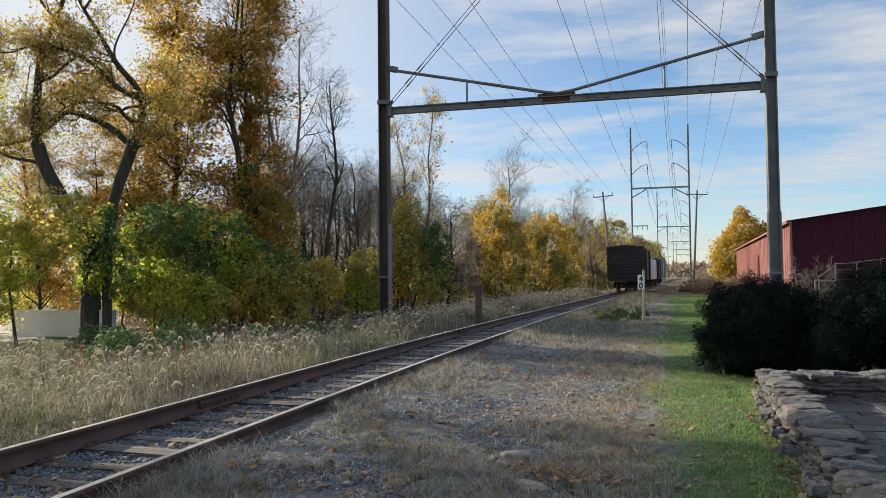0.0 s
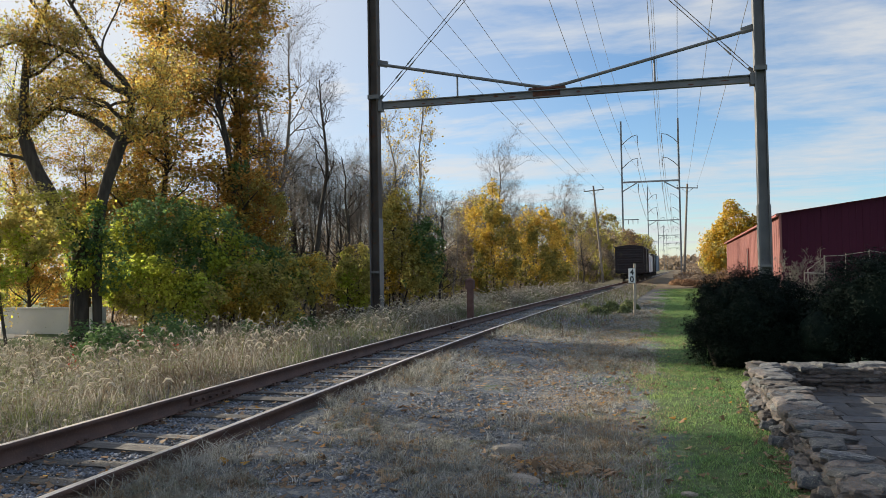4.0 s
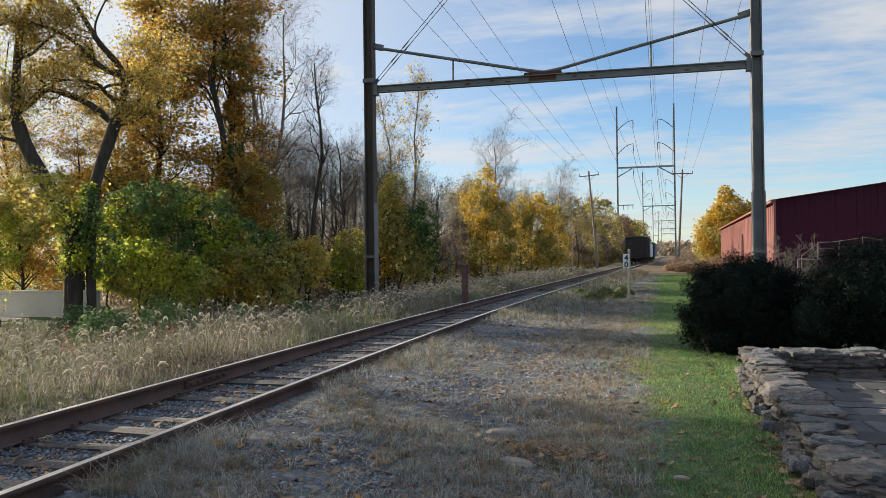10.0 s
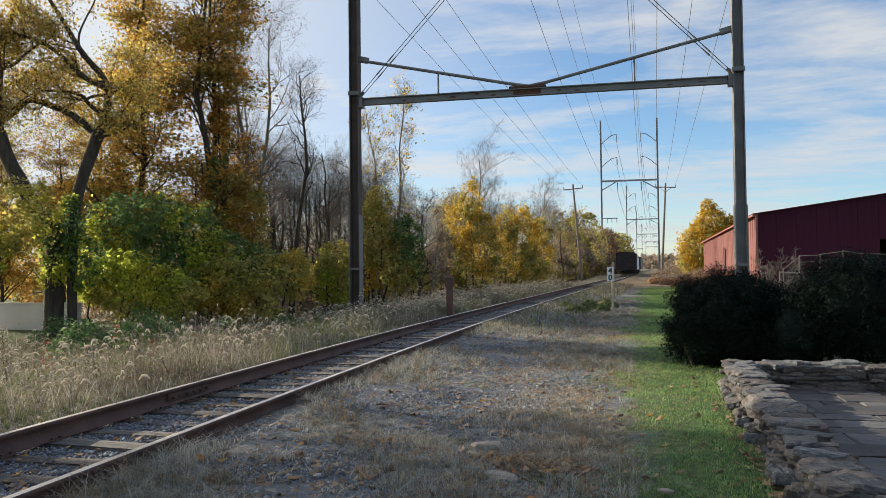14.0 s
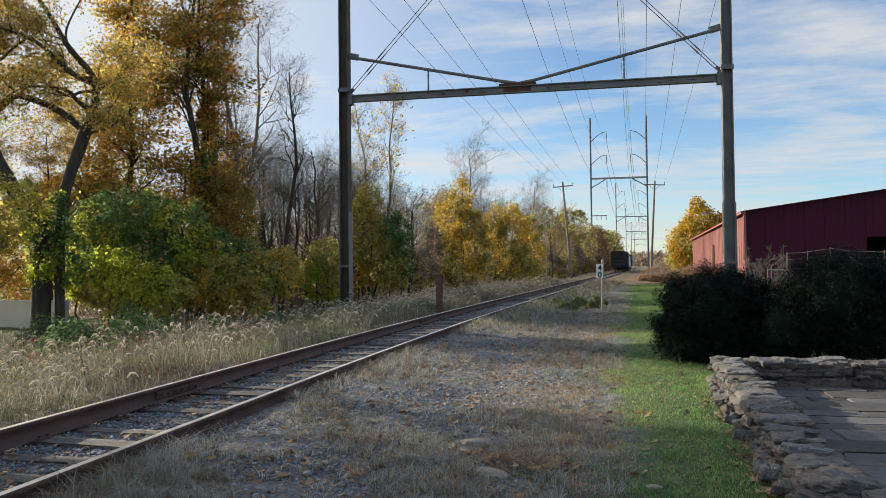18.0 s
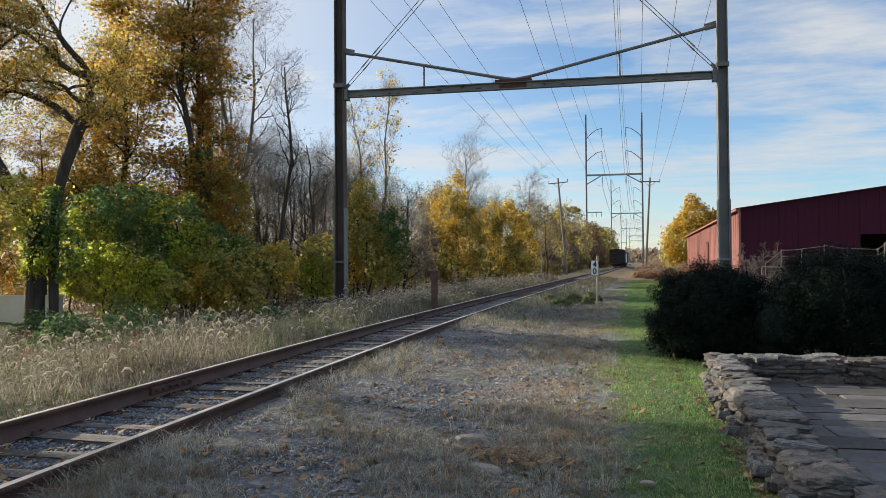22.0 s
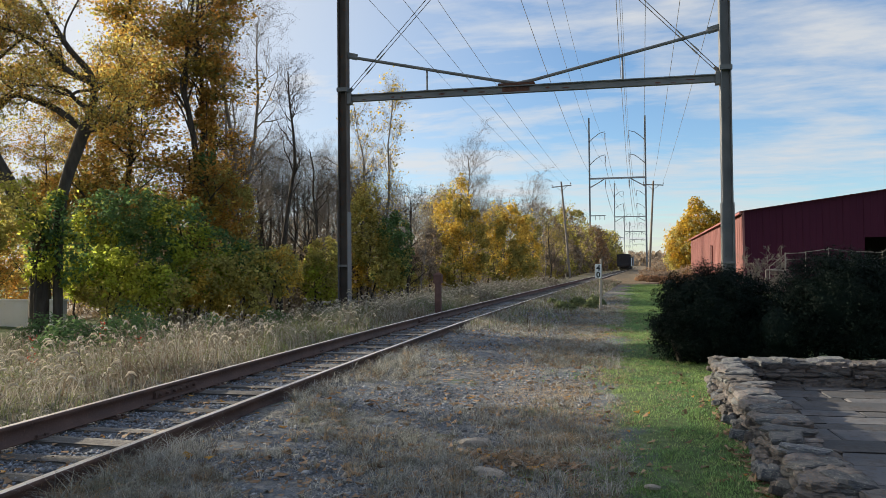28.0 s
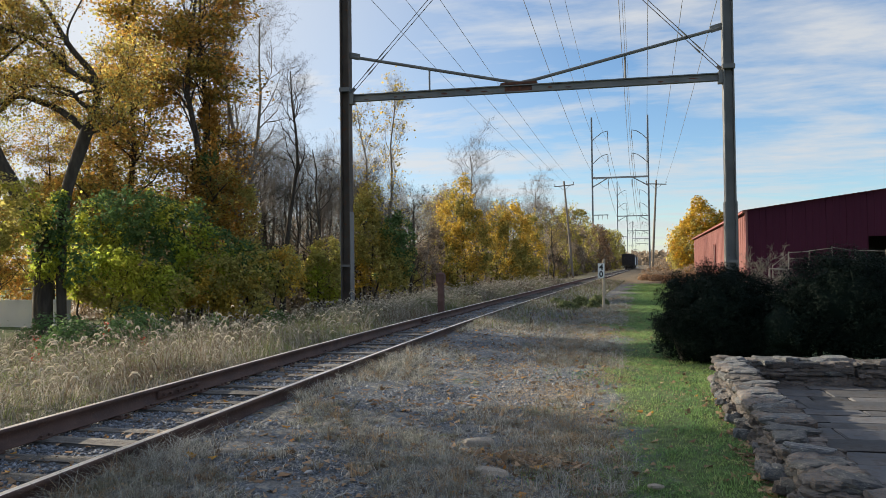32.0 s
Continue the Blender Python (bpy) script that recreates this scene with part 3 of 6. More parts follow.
def make_near_tower():
    tw = thing("transmission_tower", pose(-9.5, 27.5, -0.4), "steel portal tower with a trussed crossbeam over the track", "transmission tower", "towers along the track")
    wdt, zb = 13.85, 8.42
    for x in (0, wdt):
        bm = bmesh.new()
        h_beam(bm, x, 0, -0.5, 36, 0.35, 0.40, 0.04)
        col = part("column", bm, M["steel_dark"] if x == 0 else M["steel"], tw, "tall weathered steel column")
        bm = bmesh.new()
        h_beam(bm, x, 0, -0.5, 4.1, 0.402, 0.44, 0.026)
        part("column_sleeve", bm, M["steel"], col)
        for zc in (2.05,):
            bm = bmesh.new()
            box(bm, (0.42, 0.46, 0.09), (x, 0, zc), bevel=0.01)
            part("clamp_band", bm, M["steel"], col)
        s = 1 if x == 0 else -1
        bm = bmesh.new()
        box(bm, (0.16, 0.30, 0.42), (x + s * 0.25, 0, zb), bevel=0.01)
        box(bm, (0.22, 0.05, 0.12), (x + s * 0.27, 0, zb + 0.34), Euler((0, -s * 0.7, 0)).to_matrix(), bevel=0.01)
        box(bm, (0.42, 0.46, 0.16), (x, 0, zb + 0.34), bevel=0.01)
        part("joint_bracket", bm, M["steel"], col, "rusty bolted bracket")
    bm = bmesh.new()
    h_beam(bm, 0, 0, -(wdt - 0.4) / 2, (wdt - 0.4) / 2, 0.27, 0.20, 0.035)
    bm.transform(Matrix.Translation((wdt / 2, 0, zb + 0.02)) @ Matrix.Rotation(radians(90), 4, "Y"))
    beam = part("crossbeam", bm, M["steel"], tw, "long steel crossbeam with rust patches")
    bm = bmesh.new()
    box(bm, (1.35, 0.23, 0.10), (6.62, 0, zb + 0.20), bevel=0.02)
    box(bm, (1.0, 0.045, 0.20), (6.6, -0.01, zb + 0.02), bevel=0.01)
    part("centre_gusset", bm, M["rust"], beam, "rusted splice plate")
    g = np.random.default_rng(8)
    for i in range(14):
        bm = bmesh.new()
        x = g.uniform(0.6, wdt - 0.6)
        bmesh.ops.create_icosphere(bm, subdivisions=1, radius=1, matrix=Matrix.Translation((x, -0.016, zb + g.uniform(-0.09, 0.06))) @ Matrix.Diagonal((g.uniform(0.06, 0.2), 0.006, g.uniform(0.02, 0.06), 1)))
        part("rust_patch", bm, M["rust"], beam)
    for x0, z0, x1, z1 in ((0.25, zb + 1.62, 6.0, zb + 0.36), (wdt - 0.25, zb + 1.72, 7.3, zb + 0.34)):
        bm = bmesh.new()
        rod(bm, (x0, 0, z0), (x1, 0, z1), 0.06, sides=8)
        rod(bm, (x1, 0, z1), (6.65, 0, zb + 0.24), 0.06, sides=8)
        ch = part("top_chord", bm, M["steel"], tw)
        bm = bmesh.new()
        s = 1 if x0 < 3 else -1
        box(bm, (0.42, 0.05, 0.24), (x0 + s * 0.1, 0, z0 + 0.02), Euler((0, s * 0.25, 0)).to_matrix(), bevel=0.01)
        part("gusset", bm, M["steel"], ch)
    for x, zt in ((3.28, zb + 0.97), (10.4, zb + 1.02)):
        bm = bmesh.new()
        rod(bm, (x, 0, zb + 0.1), (x, 0, zt), 0.035, sides=8)
        part("hanger_rod", bm, M["steel"], tw)
    for x, s in ((0.25, 1), (wdt - 0.25, -1)):
        for k in (0, 1):
            bm = bmesh.new()
            y = -0.06 + 0.12 * k
            a, b = Vector((x, y, zb + 0.34 - 0.09 * k)), Vector((x + s * (11.6 + k * 0.25), y, zb + 0.3 + 12.4))
            rod(bm, a, b, 0.014, sides=6)
            ca = part("brace_cable", bm, M["steel_dark"], tw, "thin steel brace cable")
            for f0 in (0.055, 0.095):
                bm = bmesh.new()
                rod(bm, a.lerp(b, f0), a.lerp(b, f0 + 0.022), 0.035, 0.02, sides=6)
                part("turnbuckle", bm, M["steel"], ca)
    # upper arms, above the view but carrying the cables
    tower_arms(tw, wdt, 0.4)
    return tw


def tower_arms(tw, wdt, base):
    for x, s in ((0, 1), (wdt, -1)):
        for z in (32.4, 26.6):
            pts = [(x, 0, z + base, 0.10), (x + s * 1.3, 0, z + 1.25 + base, 0.10), (x + s * 2.6, 0, z + 2.2 + base, 0.09), (x + s * 3.9, 0, z + 2.5 + base, 0.08)]
            v, f = tubes([pts], 6)
            arm = child("curved_arm", mesh_np("curved_arm", v, f, M["steel"]), tw)
            insulator(arm, x + s * 3.9, z + 2.5 + base, 2.4)
        insulator(tw, x + s * 3.9, 23.0 + base, 2.5)


def insulator(parent, x, z, length):
    bm = bmesh.new()
    rod(bm, (x, 0, z), (x, 0, z - length), 0.05, sides=6)
    for i in range(8):
        rod(bm, (x, 0, z - 0.4 - i * 0.2), (x, 0, z - 0.5 - i * 0.2), 0.14, sides=8)
    part("insulator", bm, M["glass"], parent, "hanging string of insulator discs")


def make_far_tower():
    tw = thing("transmission_tower", pose(-2.1, 193, 0), "slender steel portal tower with curved arms and insulators", "transmission tower", "towers along the track")
    wdt = 13.6
    for x in (0, wdt):
        bm = bmesh.new()
        h_beam(bm, x, 0, -0.5, 38.5, 0.40, 0.4, 0.05)
        part("column", bm, M["steel_hazed"], tw)
    bm = bmesh.new()
    box(bm, (wdt, 0.4, 0.42), (wdt / 2, 0, 23.2))
    part("crossbeam", bm, M["steel_hazed"], tw)
    for x, s in ((0, 1), (wdt, -1)):
        bm = bmesh.new()
        rod(bm, (x, 0, 20.9), (x + s * 3.6, 0, 23.0), 0.14, sides=6)
        part("knee_brace", bm, M["steel_hazed"], tw)
    tower_arms(tw, wdt, 0)
    bm = bmesh.new()
    box(bm, (3.8, 0.2, 0.22), (1.9, 0, 13.9))
    for x in (1.3, 2.4, 3.6):
        rod(bm, (x, 0, 13.8), (x, 0, 12.8), 0.09, sides=6)
    part("low_crossarm", bm, M["steel_hazed"], tw)
    for x, y in ((7.1, 350), (16.4, 508), (25.8, 666), (35, 824)):
        copy_thing(tw, pose(x, y, 0))


make_near_tower()
make_far_tower()


def cable(name, a, b, sag, r, label):
    a, b = np.array(a, float), np.array(b, float)
    t = np.linspace(0, 1, 17)[:, None]
    p = a + (b - a) * t
    p[:, 2] -= 4 * sag * (t * (1 - t))[:, 0]
    v, f = tubes([np.hstack([p, np.full((17, 1), r)])], 4)
    tagged(new(name, mesh_np(name, v, f, M["wire"])), label, "cable", "overhead cables")


def make_cables():
    for off in (3.9, 13.7 - 3.9):
        for z in (32.5, 26.7, 20.5):
            pts = [(-18.9 + off, -130, z), (-9.5 + off, 27.5, z), (-2.1 + off, 193, z), (7.1 + off, 350, z), (16.4 + off, 508, z)]
            for i in range(4):
                cable("conductor_cable", pts[i], pts[i + 1], 4.4, 0.022 if i < 2 else 0.05, "thin overhead power conductor strung between towers")


make_cables()


def make_pole(x, y, lean, arm_z, top):
    p = thing("utility_pole", pose(x, y, 0, 0, lean, 0), "grey wooden utility pole with a single crossarm", "utility pole", "utility poles")
    bm = bmesh.new()
    rod(bm, (0, 0, -0.4), (0, 0, top), 0.19, 0.13, 10)
    part("pole", bm, M["wood_pole"], p)
    bm = bmesh.new()
    box(bm, (2.9, 0.12, 0.14), (0, -0.16, arm_z), bevel=0.01)
    arm = part("crossarm", bm, M["wood_pole"], p)
    for s in (-1, 1):
        bm = bmesh.new()
        rod(bm, (0, -0.16, arm_z - 0.75), (s * 0.8, -0.2, arm_z - 0.05), 0.025, sides=6)
        part("arm_brace", bm, M["steel"], p)
    for xx in (-1.38, 0.0, 1.38):
        bm = bmesh.new()
        rod(bm, (xx, -0.16, arm_z + 0.05), (xx, -0.16, arm_z + 0.32), 0.03, sides=6)
        rod(bm, (xx, -0.16, arm_z + 0.22), (xx, -0.16, arm_z + 0.42), 0.075, 0.04, 8)
        part("insulator", bm, M["glass"], arm)
    return p


make_pole(-4.3, 114, -4.5, 13.4, 14.1)
make_pole(7.1, 114, 3.2, 13.2, 13.8)
for dx in (-1.38, 0.0, 1.38):
    cable("service_cable", (-5.35 + dx, 114, 13.8), (-9.6 + dx, -30, 14.2), 1.4, 0.014, "thin cable between utility poles")
    cable("service_cable", (7.85 + dx, 114, 13.6), (0.0 + dx, -30, 14.0), 1.4, 0.014, "thin cable between utility poles")

# ---- signs and posts ----
def make_speed_sign():
    s = thing("speed_sign", pose(-0.02, 27.2, 0, 0, 1.0, 14), "white speed board with black numerals on a pale wooden post", "sign")
    bm = bmesh.new()
    box(bm, (0.075, 0.075, 2.0), (0.05, 0, 0.80), bevel=0.008)
    part("post", bm, M["sign_post"], s)
    bm = bmesh.new()
    box(bm, (0.225, 0.02, 0.50), (-0.06, -0.05, 1.38), bevel=0.004)
    b = part("board", bm, M["sign_white"], s, "white board")
    for ch, z in (("4", 1.405), ("0", 1.165)):
        cu = bpy.data.curves.new("numeral", "FONT")
        cu.body, cu.size, cu.align_x, cu.extrude, cu.offset = ch, 0.275, "CENTER", 0.003, 0.008
        cu.materials.append(M["black"])
        o = new("numeral", cu)
        o.parent = b
        o.matrix_basis = pose(-0.06, -0.063, z, 90, 0, 0)
        me = bpy.data.meshes.new_from_object(o.evaluated_get(bpy.context.evaluated_depsgraph_get()))
        bpy.data.objects.remove(o)
        child("numeral", me, b, "black numeral", pose(-0.06, -0.063, z, 90, 0, 0))


def make_marker_post():
    p = thing("marker_post", pose(-5.25, 24.6, -0.2), "old red-brown marker post with a square cap", "post")
    bm = bmesh.new()
    box(bm, (0.20, 0.20, 1.35), (0, 0, 0.65), bevel=0.015)
    part("shaft", bm, M["red_post"], p)
    bm = bmesh.new()
    box(bm, (0.28, 0.28, 0.30), (0, 0, 1.38), bevel=0.02)
    bmesh.ops.create_cone(bm, cap_ends=True, segments=4, radius1=0.20, radius2=0.06, depth=0.07, matrix=Matrix.Translation((0, 0, 1.56)) @ Euler((0, 0, radians(45))).to_matrix().to_4x4())
    part("cap", bm, M["red_post"], p)


make_speed_sign()
make_marker_post()


# ---- the barn and its yard ----
def make_barn():
    turn = math.degrees(math.atan2(-0.055, 0.998))
    b = thing("barn", pose(7.86, 44.3, 0, 0, 0, turn), "long low barn clad in ribbed dark red metal", "barn")
    Ln, Wd, eave, slope = 48.0, 26.0, 4.5, 0.135

    def panel(w, h0, h1):
        """One sheet with standing ribs; its foot at z 0, its top sloping from h0 to h1."""
        bm = bmesh.new()
        xs = [0, w * 0.30, w * 0.33, w * 0.36, w * 0.64, w * 0.67, w * 0.70, w * 0.955, w * 0.965, w * 0.985, w]
        dy = [0, 0, -0.014, 0, 0, -0.014, 0, 0, -0.026, -0.026, 0]
        lo = [bm.verts.new((x, d, 0)) for x, d in zip(xs, dy)]
        hi = [bm.verts.new((x, d, h0 + (h1 - h0) * x / w)) for x, d in zip(xs, dy)]
        back = [bm.verts.new((0, 0.05, 0)), bm.verts.new((w, 0.05, 0)), bm.verts.new((w, 0.05, h1)), bm.verts.new((0, 0.05, h0))]
        for i in range(len(xs) - 1):
            bm.faces.new((lo[i], lo[i + 1], hi[i + 1], hi[i]))
        bm.faces.new(back)
        return bm

    front = thing_part("front_wall", b)
    side = thing_part("side_wall", b)
    w = 1.0
    for i in range(26):
        x = i * w
        h0, h1 = (eave + slope * min(v, Wd - v) for v in (x, x + w))
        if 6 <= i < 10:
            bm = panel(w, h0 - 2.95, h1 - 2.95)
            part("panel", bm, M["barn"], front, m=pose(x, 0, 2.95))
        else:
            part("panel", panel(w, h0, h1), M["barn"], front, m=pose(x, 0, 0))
    mesh = None
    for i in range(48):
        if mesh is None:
            first = part("panel", panel(w, eave, eave), M["barn_sun_side"], side, m=pose(0, w, 0, 0, 0, -90))
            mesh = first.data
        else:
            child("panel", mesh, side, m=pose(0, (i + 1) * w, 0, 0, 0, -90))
    # a flat dark sheet on the panels paints the shade of a door opening
    bm = bmesh.new()
    box(bm, (0.05, 1.0, 2.0), (-0.06, 20.2, 2.05)); part("doorway_shade", bm, M["dark"], side, "dark sheet for the shade in a narrow door opening")
    bm = bmesh.new()
    for y in (19.6, 20.8):
        box(bm, (0.06, 0.16, 2.15), (-0.075, y, 2.05))
    part("door_trim", bm, M["barn_trim"], side)
    for s in (0, 1):
        bm = bmesh.new()
        a, c = (-0.25, Wd / 2) if s == 0 else (Wd + 0.25, Wd / 2)
        za, zc = eave - 0.25 * slope, eave + slope * Wd / 2
        v = [bm.verts.new(q) for q in ((a, -0.3, za + 0.02), (c, -0.3, zc + 0.02), (c, Ln + 0.3, zc + 0.02), (a, Ln + 0.3, za + 0.02))]
        f = bm.faces.new(v)
        bmesh.ops.solidify(bm, geom=[f], thickness=0.10)
        part("roof_slope", bm, M["barn_roof"], b, "dark red metal roof")
    bm = bmesh.new()
    box(bm, (0.12, 0.12, eave), (-0.05, -0.05, eave / 2)); part("corner_trim", bm, M["barn_trim"], b, "pale corner trim")
    bm = bmesh.new()
    box(bm, (0.12, Ln + 0.4, 0.10), (-0.20, Ln / 2, eave - 0.10)); part("eave_gutter", bm, M["barn_trim"], b)
    bm = bmesh.new()
    box(bm, (Wd, 0.1, 4.0), (Wd / 2, Ln, 2)); part("end_wall", bm, M["barn"], b)
    bm = bmesh.new()
    box(bm, (0.1, Ln, 4.0), (Wd, Ln / 2, 2)); part("back_wall", bm, M["barn"], b)
    # a dark sheet across the barn, added for the shade behind the open front
    bm = bmesh.new()
    box(bm, (Wd - 0.4, 0.05, 3.4), (Wd / 2, 6, 1.7)); part("inner_dark_sheet", bm, M["dark"], b)


def thing_part(name, parent):
    bm = bmesh.new()
    box(bm, (0.05, 0.05, 0.05), (0.1, 0.2, 0.1))
    return part(name, bm, M["dark"], parent)


make_barn()


def make_fence():
    f = thing("pipe_fence", pose(5.0, 25.0, -0.05, 0, 0, 0), "sagging pale pipe fence in front of the barn", "fence")
    posts = [(0.05, 0.02, 1.46), (0.15, -0.03, 1.58), (0.62, 0.05, 1.98), (1.22, 0.12, 2.02), (1.85, 0.0, 2.12), (2.5, 0.05, 2.02), (3.35, 0.0, 2.0), (3.55, 0.16, 2.16), (4.6, 0.0, 2.05), (5.6, 0.08, 2.0), (6.8, 0.0, 2.0)]
    for x, lean, h in posts:
        bm = bmesh.new()
        rod(bm, (x - lean, 0, -0.1), (x, 0, h), 0.017, sides=8)
        part("post", bm, M["galv"], f)
    for k, drop in enumerate((0.03, 0.22, 0.52)):
        for (x0, l0, h0), (x1, l1, h1) in zip(posts[1:], posts[2:]):
            bm = bmesh.new()
            rod(bm, (x0 - l0 * drop / 2, -0.03, h0 - drop), (x1 - l1 * drop / 2, -0.03, h1 - drop - 0.02), 0.006 if k else 0.010, sides=6)
            part("rail", bm, M["galv"], f)
    bm = bmesh.new()
    rod(bm, (0.05, -0.04, 1.46), (0.62, -0.04, 1.42), 0.022, sides=6)
    part("rail", bm, M["galv"], f)


make_fence()


# ---- dry-stone wall and patio ----
def stone_mesh(g, square):
    """A stone about 1 m each way: a rounded block, knocked about."""
    bm = bmesh.new()
    bmesh.ops.create_cube(bm, size=2)
    bmesh.ops.subdivide_edges(bm, edges=bm.edges[:], cuts=3, use_grid_fill=True)
    ph = g.uniform(0, 6, 6)
    for v in bm.verts:
        c = v.co
        k = (abs(c.x) ** square + abs(c.y) ** square + abs(c.z) ** min(square, 4.5)) ** (-1 / square)
        c *= k * 0.56 * (1 + 0.12 * math.sin(c.x * 3 + ph[0]) * math.sin(c.y * 3.4 + ph[1]) + 0.06 * math.sin(c.y * 6 + ph[2] + c.z * 3) + 0.05 * math.sin(c.x * 8 + ph[3]))
        c += Vector((g.normal() * 0.016, g.normal() * 0.016, g.normal() * 0.022 + 0.03 * math.sin(c.x * 5 + ph[4]) * math.sin(c.y * 4 + ph[5])))
    bmesh.ops.triangulate(bm, faces=bm.faces[:])
    me = bpy.data.meshes.new("stone")
    bm.to_mesh(me); bm.free()
    return me


def make_stone_wall():
    g = np.random.default_rng(11)
    kinds = [stone_mesh(g, (3.6, 5.5, 8.0)[i % 3]) for i in range(12)]
    for i, k in enumerate(kinds):
        k.materials.append(M["lichen_stone"] if i < 6 else M["field_stone"])
    wall = thing("dry_stone_wall", pose(0, 0, 0), "low dry-stacked wall of flat grey field stones", "stone wall")
    runs = [  # start, end, thickness, height at start and end
        ((1.47, 5.25), (1.66, 10.80), 0.33, 0.16, 0.285), ((1.85, 10.66), (6.2, 10.60), 0.34, 0.285, 0.28), ((1.55, 4.80), (5.5, 4.7), 0.40, 0.16, 0.18)]

    def lay(name, p, z, ang, size):
        o = child(name, kinds[int(g.integers(0, 8)) if name == "capstone" else int(g.integers(5, 12))], wall)
        o.matrix_basis = Matrix.LocRotScale((p.x, p.y, z), Euler((g.normal() * 0.06, g.normal() * 0.05, ang + g.normal() * 0.17 + (math.pi if g.random() < 0.5 else 0))), size)

    for (x0, y0), (x1, y1), th, h0, h1 in runs:
        a, b = Vector((x0, y0, 0)), Vector((x1, y1, 0))
        ln = (b - a).length
        way = (b - a) / ln
        ang = math.atan2(way.y, way.x)
        across = Vector((-way.y, way.x, 0))
        z = -0.06
        while z < max(h0, h1):
            h = g.uniform(0.038, 0.068)
            for side in (-1, 1):
                s = -0.1 * g.random()
                while s < ln:
                    w = g.uniform(0.09, 0.34)
                    hh = h * g.uniform(0.8, 1.35)
                    if z < h0 + (h1 - h0) * s / ln: lay("stone", a + way * (s + w / 2) + across * side * (th / 2 - 0.10 + g.normal() * 0.022), z + h / 2, ang, (w * 1.12, 0.23 * g.uniform(0.8, 1.2), hh * 1.25))
                    s += w
            z += h * 0.95
        s = 0.0
        while s < ln - 0.05:   # flat capping slabs lie across the wall
            w = g.uniform(0.10, 0.27)
            lay("capstone", a + way * (s + w / 2) + across * g.normal() * 0.035, h0 + (h1 - h0) * s / ln + 0.035 + g.normal() * 0.012, ang, (w * 1.02, th * g.uniform(0.55, 1.1), g.uniform(0.035, 0.065)))
            s += w * 0.95
    # rubble at the foot, on the lawn side
    for i in range(90):
        y = g.uniform(4.9, 10.2)
        o = tagged(child("stone", kinds[int(g.integers(0, 12))]), "small loose field stone at the wall's foot", "stone", "loose stones")
        sz = g.uniform(0.05, 0.15)
        x = 1.46 + 0.19 * (y - 5.25) / 5.55 - 0.19 - abs(g.normal()) * 0.05
        o.matrix_basis = Matrix.LocRotScale((x, y, sz * 0.25), Euler(g.normal(size=3) * 0.3), (sz, sz * g.uniform(0.6, 1.1), sz * 0.6))
    # worn stones in the gravel
    g2 = np.random.default_rng(13)
    for x, y, w, a in ((-1.10, 6.70, 0.27, 15), (-0.86, 5.70, 0.29, -8), (-3.05, 5.75, 0.15, 10), (-2.6, 6.9, 0.10, 60), (-0.4, 6.15, 0.09, 30), (-1.9, 5.5, 0.11, 80), (0.35, 5.6, 0.10, 0)):
        me = stone_mesh(g2, 2.2)
        me.materials.append(M["pale_stone"])
        o = tagged(child("stone", me), "worn pale stone lying in the gravel", "stone", "stones in the gravel")
        o.matrix_basis = Matrix.LocRotScale((x, y, 0.02 if x > -2 else 0.10), Euler((0.05, 0.04, radians(a))), (w, w * 0.48, w * 0.32))


def make_patio():
    g = np.random.default_rng(12)
    bm = bmesh.new()
    box(bm, (5.0, 5.5, 0.08), (4.2, 7.6, -0.06))
    base = tagged(part("patio", bm, M["dark"]), "patio of irregular grey flagstones", "patio", kind="structure")
    y = 5.0
    while y < 10.4:
        d = g.uniform(0.28, 0.62)
        x = 1.62
        while x < 6.5:
            w = g.uniform(0.4, 1.15)
            bm = bmesh.new()
            box(bm, (w - 0.018, d - 0.018, 0.04), bevel=0.008)
            for v in bm.verts:
                v.co += Vector((g.normal() * 0.008, g.normal() * 0.008, g.normal() * 0.0015))
            part("flagstone", bm, M["flag"], base, m=pose(x + w / 2, y + d / 2, -0.002 + g.normal() * 0.003, g.normal() * 0.25, g.normal() * 0.25, g.normal() * 0.5))
            x += w
        y += d


def make_shade_wall():
    """A plain wall of dark boards out of view, added to shade the patio from the sky."""
    bm = bmesh.new()
    for i in range(16):
        box(bm, (0.10, 16.0, 0.188), (7.2 + 0.004 * (i % 2), 3.0, 0.1 + 0.19 * i), bevel=0.003)
    tagged(part("wall_unseen", bm, M["wood_pole"]), "unseen dark board wall added to shade the patio", "wall", kind="structure")


# ---- the train ----
def make_bogie(car, y):
    bm = bmesh.new()
    for s in (-1, 1):
        box(bm, (0.12, 2.1, 0.28), (s * 1.0, y, 0.62), bevel=0.03)
        box(bm, (0.2, 0.5, 0.42), (s * 1.0, y, 0.66), bevel=0.03)
    box(bm, (2.0, 0.35, 0.25), (0, y, 0.75))
    part("bogie_frame", bm, M["boxcar"], car)
    for dy in (-0.85, 0.85):
        bm = bmesh.new()
        rod(bm, (-1.1, 0, 0), (1.1, 0, 0), 0.08, sides=10)
        for s in (-1, 1):
            rod(bm, (s * 0.69, 0, 0), (s * 0.82, 0, 0), 0.42, sides=24)
            rod(bm, (s * 0.66, 0, 0), (s * 0.70, 0, 0), 0.46, sides=24)
        part("wheelset", bm, M["wheel"], car, m=pose(0, y + dy, 0.42))


